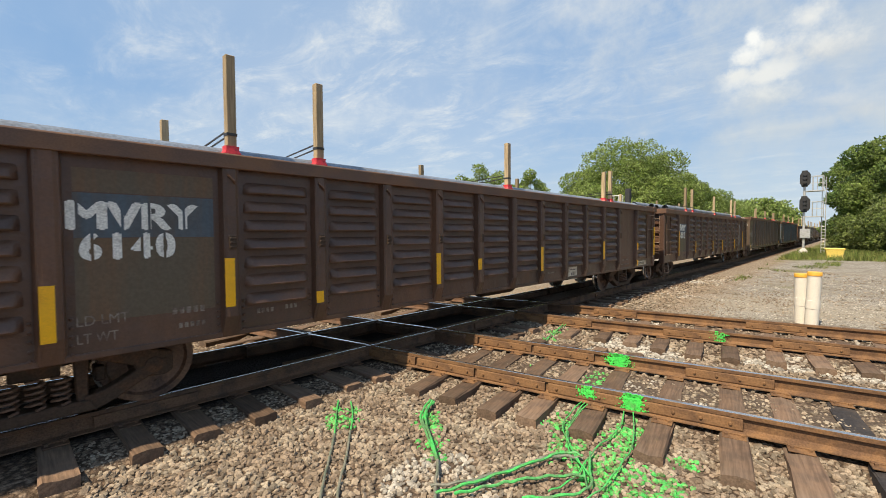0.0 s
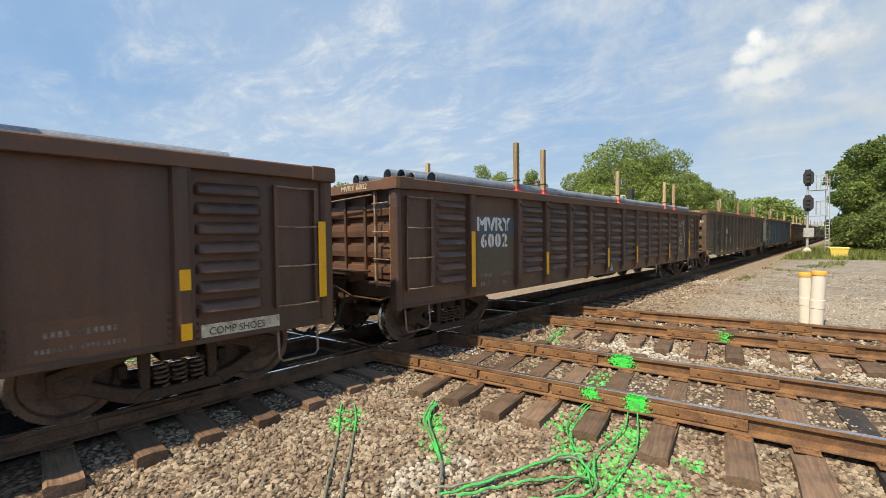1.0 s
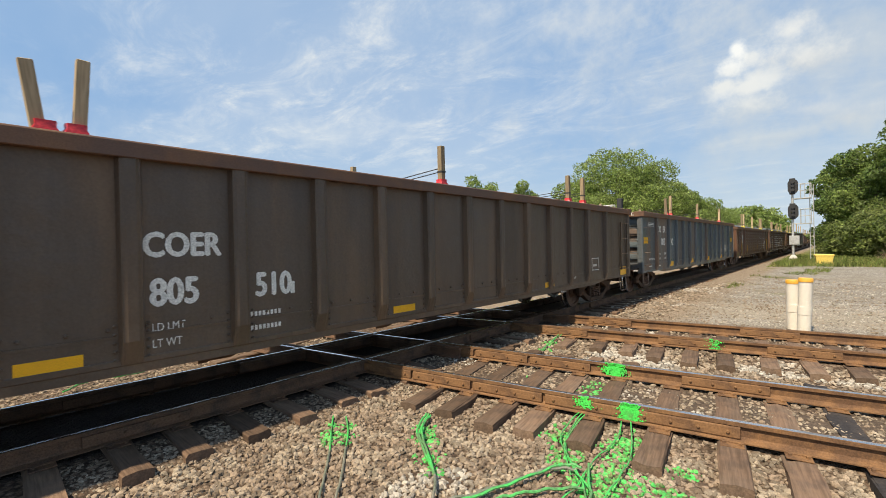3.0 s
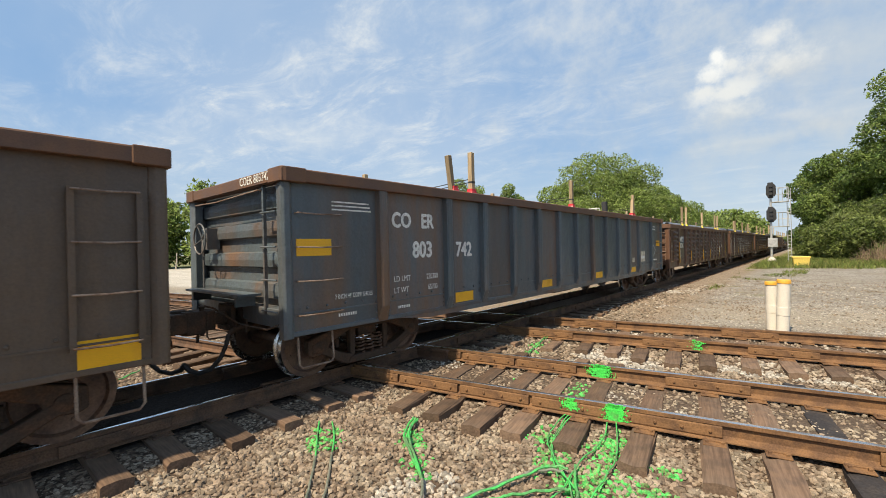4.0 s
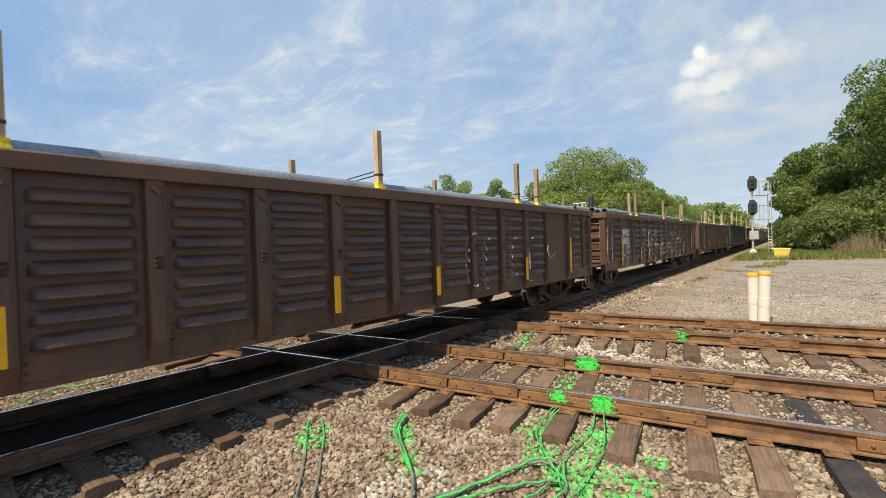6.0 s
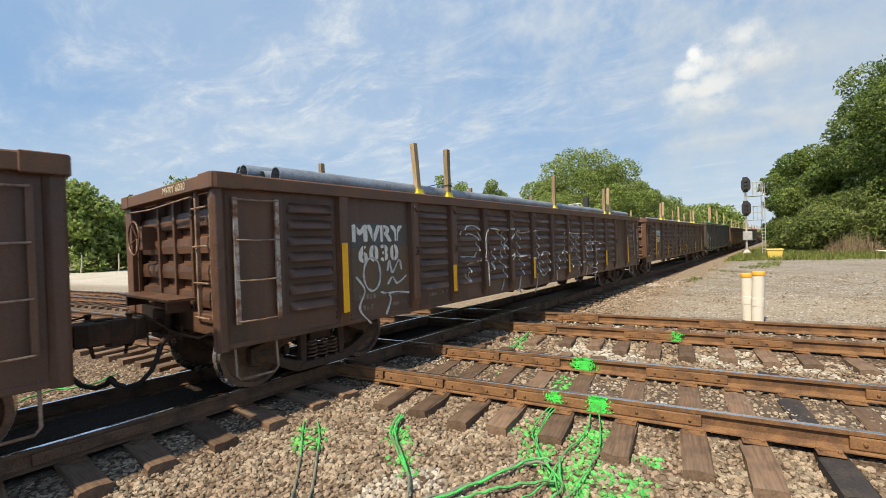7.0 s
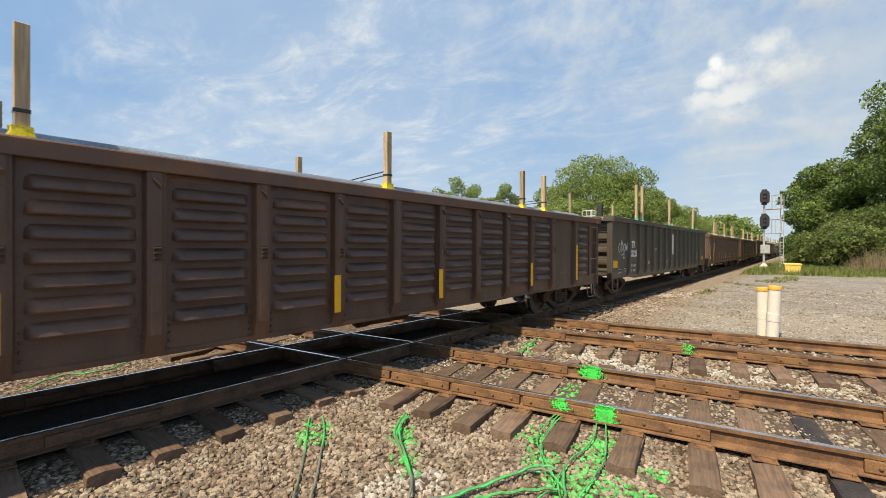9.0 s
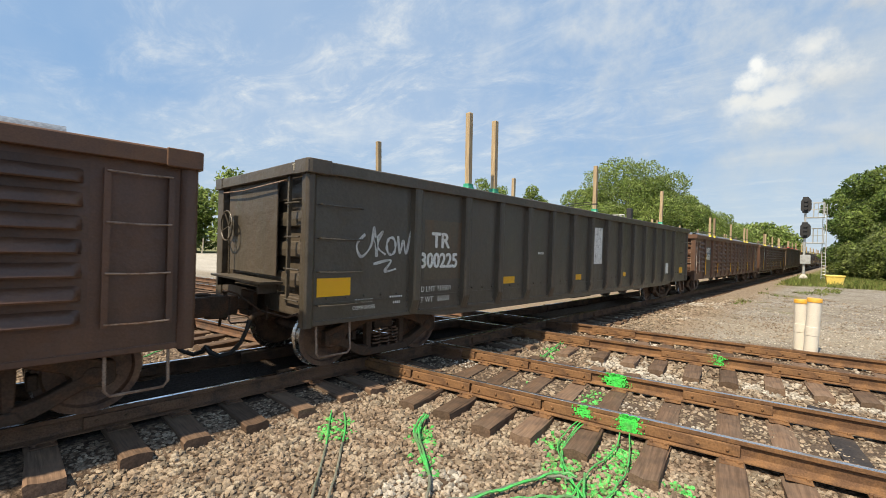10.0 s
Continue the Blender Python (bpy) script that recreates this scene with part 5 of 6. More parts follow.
    cars.append(smooth_spec(104.4, 8, BLACK, plated=True, line=0.016, posts=CLOSE_POSTS, label="black smooth-sided gondola car with white stencils and graffiti", wrap=GWRAP, near=[(3.07, 4.03, -0.06), (3.8, 4.06, -0.05), (8.1, 3.92, 0), (13.4, 3.9, 0.12)], far=[(3.14, 3.94, -0.1), (8.2, 3.85, 0), (8.4, 3.3, 0)], rim=BLACK,
                plates=[(0.16, 0.48, 1.05, 0.23), (3.89, 0.48, 1.06, 0.13), (6.75, 0.44, 1.03, 0.13), (9.6, 0.4, 1.03, 0.12), (15.3, 0.42, 1.0, 0.22)],
                patches=[(1.95, 0.88, 1.2, 0.92, GREYPATCH), (7.62, 0.72, 1.40, 0.92, WHITEPAINT), (13.55, 0.4, 1.02, 0.36, WHITEPAINT)],
                text=[("TR", 2.10, 1.70, 0.33, 1.0, WHITEPAINT), ("300225", 1.86, 1.39, 0.32, 0.88, WHITEPAINT), ("LD LMT 219500", 1.84, 1.02, 0.12, 0.9, WHITEPAINT), ("LT WT   66500", 1.84, 0.86, 0.12, 0.9, WHITEPAINT), ("2 INCH HF", 0.72, 0.94, 0.075, 0.8, WHITEPAINT), ("COMP SHOES", 0.68, 0.85, 0.075, 0.8, WHITEPAINT)],
                end_text=[("TR", 1.15, 2.58, 0.13, 1.0, PALEPATCH)],
                bars=[(1.3, 0.96, 0.24, 0.04), (1.36, 0.89, 0.14, 0.035), (5.2, 1.62, 0.25, 0.05), (0.9, 1.0, 0.0, 0.0)],
                scrawl=[[(0.85, 1.85), (0.72, 1.7), (0.8, 1.55), (0.95, 1.7), (1.0, 1.95), (1.05, 1.55)], [(1.0, 1.75), (1.15, 1.9), (1.05, 1.7), (1.2, 1.58)], arc(1.3, 1.7, 0.08, 0.12, 0, 360), [(1.42, 1.85), (1.46, 1.6), (1.52, 1.78), (1.58, 1.6), (1.66, 1.92)], [(1.0, 1.45), (1.3, 1.5), (1.2, 1.35), (1.4, 1.38)]]))
    more = ("6051", "6019", None, "6033", "6008", "6044", None, "6012", "6025", "6060", "6003", "6029")
    off = 121.8
    for k, num in enumerate(more):
        if num:
            cars.append(rib_spec(num, off, 20 + k, paint=BROWN2 if k % 3 == 0 else BROWN, ladder=PEELED if k == 0 else BROWN))
        else:
            cars.append(smooth_spec(off, 20 + k, TAUPE, label="grey-brown smooth-sided gondola car", plates=[(0.15, 0.46, 0.74, 0.26), (6.9, 0.42, 0.73, 0.13)]))
        off += 17.4
    out = []
    for spec in cars:
        car, wheels, top = gondola(spec)
        out.append((spec, car, wheels, pipe_load(spec, top)))
    return out


TRAIN = build_train()


# ---------------------------------------------------------------- trackside things
def signal_mast():
    at = Vector((-2.9, 48.6, -0.2))
    sg = tagged(new("railway_signal"), "galvanised two-head railway signal mast with ladder", "railway signal")
    sg.matrix_basis = Matrix.Translation(at)
    put("base", mesh_of("base", Shape().loft([[(x * q, y * q, z) for x, y in ((-1, -1), (1, -1), (1, 1), (-1, 1))] for z, q in ((0, 0.32), (0.25, 0.30), (0.5, 0.13))]), 0.02), CONCRETE, sg)
    put("mast", mesh_of("mast", Shape().tube([(0, 0, 0.3), (0, 0, 3.5), (0, 0, 6.5)], [0.10, 0.09, 0.08], 12), 0, True), GALV, sg)
    put("relay_box", mesh_of("relay_box", Shape().box(-0.25, 0.45, -0.2, 0.15, 1.4, 2.2), 0.02), GALV, sg)
    for z in (6.55, 4.35):
        hd = put("signal_head", mesh_of("signal_head", Shape().loft([[(x * 0.50 + 0.05, yy, zz * 0.66 + z) for x, zz in ((-0.5, -0.9), (0.5, -0.9), (0.72, -0.6), (0.72, 0.5), (0.45, 0.85), (-0.45, 0.85), (-0.72, 0.5), (-0.72, -0.6))] for yy in (-0.22, -0.17)]), 0.01), SIGNALBLACK, sg, label="black signal head with hoods")
        s = Shape()
        for dz in (-0.45, 0.0, 0.45):
            s.loft([[(0.05 + 0.13 * math.cos(a), yy, z + dz * 0.75 + 0.13 * math.sin(a)) for a in [math.pi * k / 6 for k in range(12)]] for yy in (-0.48, -0.2)])
        put("hoods", mesh_of("hoods", s), SIGNALBLACK, hd)
        put("housing", mesh_of("housing", Shape().box(-0.2, 0.2, -0.17, 0.2, z - 0.7, z + 0.7), 0.03), SIGNALBLACK, hd)
    s = Shape()
    s.tube([(1.15, 0.2, 0.0), (1.15, 0.2, 6.6)], 0.03, 6).tube([(1.4, 0.2, 0.0), (1.4, 0.2, 6.6)], 0.03, 6)
    for k in range(24):
        s.tube([(1.15, 0.2, 0.3 + k * 0.26), (1.4, 0.2, 0.3 + k * 0.26)], 0.012, 5)
    put("ladder", mesh_of("ladder", s), GALV, sg)
    for z in (5.6, 3.4):
        pf = put("platform", mesh_of("platform", Shape().box(0.1, 1.3, -0.35, 0.45, z - 0.2, z - 0.12), 0.01), GALV, sg)
        for x, y in ((0.55, -0.3), (0.85, -0.3), (1.25, -0.3), (0.55, 0.4), (1.25, 0.4)):
            put("stanchion", mesh_of("stanchion", Shape().tube([(x, y, z - 0.15), (x, y, z + 1.1)], 0.025, 6)), GALV, pf)
        for x, y, h in ((0.4, -0.3, 1.1), (0.4, -0.3, 0.5), (0.55, 0.4, 1.1)):
            put("handrail", mesh_of("handrail", Shape().tube([(x, y, z + h), (1.25, y, z + h)], 0.025, 6)), GALV, pf)


def marker_post(x, y, h, lean, label):
    p = tagged(new("marker_post"), label, "marker post", "white posts beside the track")
    p.matrix_basis = pose(x, y, -0.32, lean[0], lean[1], 0)
    put("tube", mesh_of("tube", Shape().spin([(0, 0.118), (0.42, 0.118), (0.425, 0.124), (0.60, 0.124), (0.605, 0.118), (h - 0.08, 0.118)], False, 20), 0, True), WPLASTIC, p)
    put("cap", mesh_of("cap", Shape().spin([(h - 0.08, 0.127), (h - 0.02, 0.127), (h, 0.115), (h + 0.002, 0.01)], False, 20), 0, True), OPLASTIC, p, label="faded orange cap band")
    s = Shape()
    for k in range(3):
        s.spin([(0.118, 0.008), (0.122, 0.008)], True, 6, (0, 0.0, 0.25 + 0.2 * k))
    put("bolts", mesh_of("bolts", s), IRON, p)


def tub():
    t = tagged(new("plastic_tub"), "yellow plastic storage tub standing on the gravel", "tub")
    t.matrix_basis = pose(-0.75, 41.0, -0.22, 0, 0, 8)
    s = Shape().loft([[(x * q, y * q * 0.7, z) for x, y in ((-1, -1), (1, -1), (1, 1), (-1, 1))] for z, q in ((0.0, 0.40), (0.66, 0.5))])
    put("tub_body", mesh_of("tub_body", s, 0.03), CRATE, t)
    put("lid", mesh_of("lid", Shape().box(-0.53, 0.53, -0.38, 0.38, 0.66, 0.78), 0.03), CRATE, t)


signal_mast()
marker_post(-0.73, 12.10, 1.13, (0.3, -0.6), "white plastic marker post with an orange band")
marker_post(-0.55, 11.78, 1.20, (0.5, 2.2), "leaning white plastic marker post with an orange band")
tub()


# ---------------------------------------------------------------- trees and brush
def leaf_cloud(centres, n, size, seed, squash=0.8):
    """Many small folded leaf clumps strewn over the shells of overlapping lobes."""
    rg = np.random.RandomState(seed)
    cs = np.array([c[:3] for c in centres])
    rs = np.array([c[3] for c in centres])
    pick = rg.choice(len(cs), n, p=rs ** 2 / (rs ** 2).sum())
    d = rg.normal(size=(n, 3))
    d /= np.linalg.norm(d, axis=1)[:, None]
    rad = rs[pick] * (0.62 + 0.45 * rg.rand(n) ** 0.6) * (1 + 0.18 * np.sin(d[:, 0] * 7 + pick) * np.cos(d[:, 2] * 6 + pick))
    p = cs[pick] + d * rad[:, None] * np.array([1, 1, squash])
    a = rg.normal(size=(n, 3))
    a /= np.linalg.norm(a, axis=1)[:, None]
    b = np.cross(a, d + 0.4 * rg.normal(size=(n, 3)))
    b /= np.linalg.norm(b, axis=1)[:, None] + 1e-9
    s = size * (0.5 + rg.rand(n))[:, None]
    c = np.cross(a, b) * s * 0.35
    v = np.stack([p - a * s, p + b * s * 0.55 + c, p + a * s, p - b * s * 0.55 + c], 1).reshape(-1, 3)
    f = np.arange(n * 4).reshape(-1, 4)
    tri = np.concatenate([f[:, [0, 1, 2]], f[:, [0, 2, 3]]])
    me = bpy.data.meshes.new("crown")
    me.from_pydata(v.tolist(), [], tri.tolist())
    return me


def tree(x, y, h, spread, seed, mat, leaves=5200, size=0.30, trunk=0.22, low=0.25, base=-0.2, label="broad leafy tree with a full green crown", group="trees"):
    rnd = random.Random(seed)
    t = tagged(new("tree"), label, "tree", group)
    t.matrix_basis = pose(x, y, base, 0, 0, rnd.uniform(0, 360))
    s = Shape()
    top = Vector((rnd.uniform(-0.4, 0.4), rnd.uniform(-0.4, 0.4), h * 0.8))
    s.tube([(0, 0, 0), (0.1, 0.05, h * 0.2), tuple(top * 0.55), tuple(top)], [trunk, trunk * 0.8, trunk * 0.5, trunk * 0.15], 8)
    lobes = []
    for k in range(11):
        a = k * 2.4 + rnd.uniform(-0.4, 0.4)
        zf = low + (0.92 - low) * (k + 0.5) / 11
        out = spread * (0.72 - 0.55 * abs(zf - 0.5)) * rnd.uniform(0.65, 1.1)
        e = Vector((math.cos(a) * out, math.sin(a) * out, h * zf))
        s0 = top * (zf * 0.62)
        s.tube([tuple(s0), tuple((s0 + e) / 2 + Vector((0, 0, 0.3))), tuple(e)], [trunk * 0.4, trunk * 0.22, trunk * 0.06], 5)
        lobes.append((*e, spread * rnd.uniform(0.34, 0.52)))
    lobes.append((0, 0, h * 0.84, spread * 0.48))
    lobes.append((0, 0, h * 0.55, spread * 0.62))
    put("trunk", mesh_of("trunk", s, 0, True), BARK, t)
    tagged(put("crown", leaf_cloud(lobes, leaves, size, seed), mat, t), kind="stuff")
    return t


def polar(az, d):
    return d * math.sin(radians(az)), d * math.cos(radians(az))


def planting():
    k = 100
    # broad trees beyond the train
    for az, d, h, sp in ((-25.0, 66, 11.4, 4.4), (-20.8, 62, 14.4, 6.0), (-17.4, 66, 12.8, 5.0), (-14.4, 74, 10.8, 4.4), (-12.4, 88, 10.0, 4.4), (-10.8, 104, 8.8, 4.4), (-23.0, 58, 8.0, 4.0), (-18.6, 60, 8.5, 4.4), (-15.4, 66, 8.0, 4.2), (-9.6, 130, 8.2, 4.6)):
        x, y = polar(az, d)
        tree(x, y, h, sp, k, LEAF, 24000, 0.125)
        k += 1
    for az, d, h, sp in ((-38.5, 84, 16.4, 3.2), (-40.6, 86, 14.4, 2.8), (-36.4, 88, 15.6, 2.9), (-32.1, 90, 15.8, 2.7), (-33.6, 92, 13.8, 2.4), (-30.8, 92, 14.0, 2.5)):
        x, y = polar(az, d)
        tree(x, y, h, sp, k, LEAF, 4200, 0.17, label="slender young tree with light foliage")
        k += 1
    for az, d, h, sp in ((-8.6, 190, 13.5, 6.5), (-7.2, 200, 14.5, 7), (-5.9, 215, 14.2, 7), (-4.8, 230, 12, 6)):
        x, y = polar(az, d)
        tree(x, y, h, sp, k, LEAF, 2600, 0.55, label="distant tree in a hazy tree line", group="far trees")
        k += 1
    # the wood beside the lot
    for x, y, h, sp in ((0.8, 74, 11.5, 3.6), (2.6, 66, 12.5, 4.2), (7.9, 61, 16.5, 4.4), (9.6, 58, 20.0, 6.0), (14.5, 56, 21.0, 6.5), (10.5, 70, 17.5, 5.5), (12.0, 68, 20.0, 6.0), (19.0, 58, 20.0, 6.2), (24, 60, 19, 6), (3.4, 84, 12.5, 4.5)):
        tree(x, y, h, sp, k, LEAF_DARK, 26000, 0.14, 0.24, 0.16, label="tall dense tree at the edge of a wood", group="wood edge trees")
        k += 1
    # scrub at its foot
    for x, y, h, sp in ((0.6, 58, 3.2, 1.9), (2.0, 55, 4.2, 2.3), (3.4, 53, 3.8, 2.2), (7.2, 53, 4.4, 2.4), (9.5, 51, 4.6, 2.6), (12, 50, 4.6, 2.8), (15, 50, 5, 3), (4.0, 57, 5.5, 3.0), (0.2, 66, 3.8, 2.2), (-0.6, 78, 3.0, 2.0)):
        tree(x, y, h, sp, k, LEAF_BUSH, 6000, 0.12, 0.06, 0.12, label="dense green shrub at the wood edge", group="wood edge shrubs").name = "shrub"
        k += 1
    # row of trees behind the open lot, far across the tracks
    for j in range(20):
        y = -24 + j * 4.2
        x = -76 - (j % 3) * 4 + 0.25 * y
        tree(x, y, 9.0 + (j * 7 % 5) * 0.9, 4.6, k, LEAF, 3800, 0.34, 0.2, 0.06, label="leafy tree behind the lot fence", group="trees behind the lot")
        k += 1


planting()


def brush_pile():
    rg = random.Random(5)
    s = Shape()
    for k in range(420):
        a, r = rg.uniform(0, 6.28), rg.random() ** 0.5
        x, y = 2.2 * r * math.cos(a), 1.1 * r * math.sin(a)
        h = 1.9 * (1 - r * r) * rg.uniform(0.5, 1.1) + 0.15
        dx, dy = rg.uniform(-0.5, 0.5), rg.uniform(-0.5, 0.5)
        s.tube([(x, y, 0), (x + dx * 0.5, y + dy * 0.5, h * 0.6), (x + dx, y + dy, h)], [0.02, 0.014, 0.006], 4)
    ob = put("brush_pile", mesh_of("brush_pile", s), BRUSH, None, (4.5, 50.0, -0.2))
    tagged(ob, "heap of dry brown brushwood at the wood edge", "brushwood", kind="stuff")
    pl = put("white_board", mesh_of("white_board", Shape().loft([[(x, y, 0.06 * math.sin(x * 3) + z) for x, y in ((-0.9, -0.3), (-0.2, -0.36), (0.9, -0.3), (0.9, 0.3), (0.1, 0.34), (-0.9, 0.3))] for z in (0.25, 0.32)]), 0.01), WPLASTIC, None, (6.2, 46.5, -0.2), (0, 6, 10))
    tagged(pl, "white plastic board lying in the grass", "board")
    for x in (-0.6, 0.6):
        put("leg", mesh_of("leg", Shape().box(-0.04, 0.04, -0.2, 0.2, -0.02, 0.30), 0.01), PALEWOOD, pl, (x, 0, 0))


brush_pile()


def grass_tufts():
    rg = np.random.RandomState(9)
    pts = []
    while len(pts) < 22000:
        x, y = rg.uniform(-3.6, 16), rg.uniform(15, 60)
        edge = y - 0.35 * x + 2.5 * noise.noise((x * 0.4, y * 0.4, 3))
        strip = y > 20 and -3.4 < x < -1.0 + 0.02 * y and noise.noise((x * 0.6, y * 0.35, 7)) > 0.22
        if edge > 38.5 or strip:
            pts.append((x, y))
    p = np.array(pts)
    n = len(p)
    h = rg.uniform(0.12, 0.42, n) * np.where(p[:, 1] < 38, 0.4, 1.0)
    a = rg.uniform(0, 6.28, n)
    w = rg.uniform(0.012, 0.04, n)
    z0 = np.array([ground_height(x, y) for x, y in pts])
    dx, dy = np.cos(a) * w, np.sin(a) * w
    lean = rg.normal(size=(n, 2)) * 0.12
    v = np.stack([np.c_[p[:, 0] - dx, p[:, 1] - dy, z0 - 0.01], np.c_[p[:, 0] + dx, p[:, 1] + dy, z0 - 0.01], np.c_[p[:, 0] + lean[:, 0], p[:, 1] + lean[:, 1], z0 + h]], 1).reshape(-1, 3)
    me = bpy.data.meshes.new("grass")
    me.from_pydata(v.tolist(), [], np.arange(n * 3).reshape(-1, 3).tolist())
    tagged(put("grass", me, GRASS), "rough green and yellowing grass beside the gravel", "grass", kind="stuff")


grass_tufts()


def lot_fence():
    f = tagged(new("fence"), "low fence of bleached leaning posts along the far lot", "fence")
    f.matrix_basis = pose(-69, 0, -0.2)
    for k in range(16):
        y = -20 + k * 3.6
        put("post", cached("fence_post", lambda: Shape().tube([(0, 0, 0), (0.02, 0.1, 1.0), (0, 0.12, 2.2)], [0.10, 0.09, 0.07], 7), 0, True), PALEWOOD, f, (0.18 * y, y, 0), (random.Random(k).uniform(-9, 9), 0, 0))
    s = Shape()
    for z in (0.6, 1.2, 1.7):
        s.tube([(0.18 * -20, -20, z), (0.18 * 34, 34, z)], 0.02, 4)
    put("wire", mesh_of("wire", s), IRON, f)


lot_fence()


def far_works():
    b = tagged(new("storage_silo"), "distant beige storage tower beyond the train", "silo")
    b.matrix_basis = pose(*polar(-4.2, 330), 0)
    put("tower", mesh_of("tower", Shape().box(-5, 4, -4, 4, 0, 10.5).box(-8, -5, -4, 4, 0, 8.0), 0.1), CONCRETE, b)
    put("roof", mesh_of("roof", Shape().box(-5.3, 4.3, -4.3, 4.3, 10.5, 11.0), 0.05), CONCRETE, b)
    c = tagged(new("railway_signal"), "galvanised signal platform showing above the train", "railway signal")
    c.matrix_basis = pose(*polar(-21.2, 42), -0.2)
    put("mast", mesh_of("mast", Shape().tube([(0, 0, 0), (0, 0, 5.4)], 0.09, 10), 0, True), GALV, c)
    put("signal_head", mesh_of("signal_head", Shape().box(0.55, 1.0, -0.2, 0.2, 4.6, 5.9), 0.06), SIGNALBLACK, c)
    pf = put("platform", mesh_of("platform", Shape().box(-0.7, 1.1, -0.5, 0.5, 4.3, 4.38)), GALV, c)
    for x in (-0.7, -0.3, 0.1, 0.5):
        put("stanchion", cached("far_stanchion", lambda: Shape().tube([(0, -0.5, 4.3), (0, -0.5, 5.3)], 0.04, 5)), GALV, pf, (x, 0, 0))
    for z in (0.0, 0.5):
        put("handrail", cached("far_handrail", lambda: Shape().tube([(-0.7, -0.5, 4.8), (0.5, -0.5, 4.8)], 0.04, 5)), GALV, pf, (0, 0, z))


far_works()


# ---------------------------------------------------------------- ballast stones, cables and paint marks
def across(x, y):
    return -math.sin(TH) * x + math.cos(TH) * y


PAINTED = [(-4.0, 2.47, 0.09), (-4.15, 2.6, 0.08), (-3.86, 2.58, 0.09), (-4.02, 2.72, 0.08), (-3.72, 2.45, 0.06), (-3.84, 2.36, 0.07), (-3.14, 3.06, 0.13), (-3.32, 3.22, 0.10), (-2.84, 2.82, 0.11), (-2.66, 2.66, 0.08),
           (-2.08, 4.05, 0.20), (-1.98, 3.85, 0.15), (-1.84, 3.60, 0.15), (-1.60, 3.36, 0.17), (-1.50, 4.02, 0.17), (-1.54, 4.35, 0.15), (-1.40, 3.60, 0.18), (-1.36, 3.28, 0.16), (-1.02, 3.58, 0.13), (-0.98, 4.02, 0.10), (-1.05, 3.36, 0.12), (-1.62, 4.20, 0.12),
           (-2.41, 5.62, 0.15), (-2.40, 5.28, 0.14), (-2.36, 5.46, 0.13), (-4.16, 7.66, 0.16), (-4.02, 7.1, 0.12), (-3.3, 5.3, 0.12)]


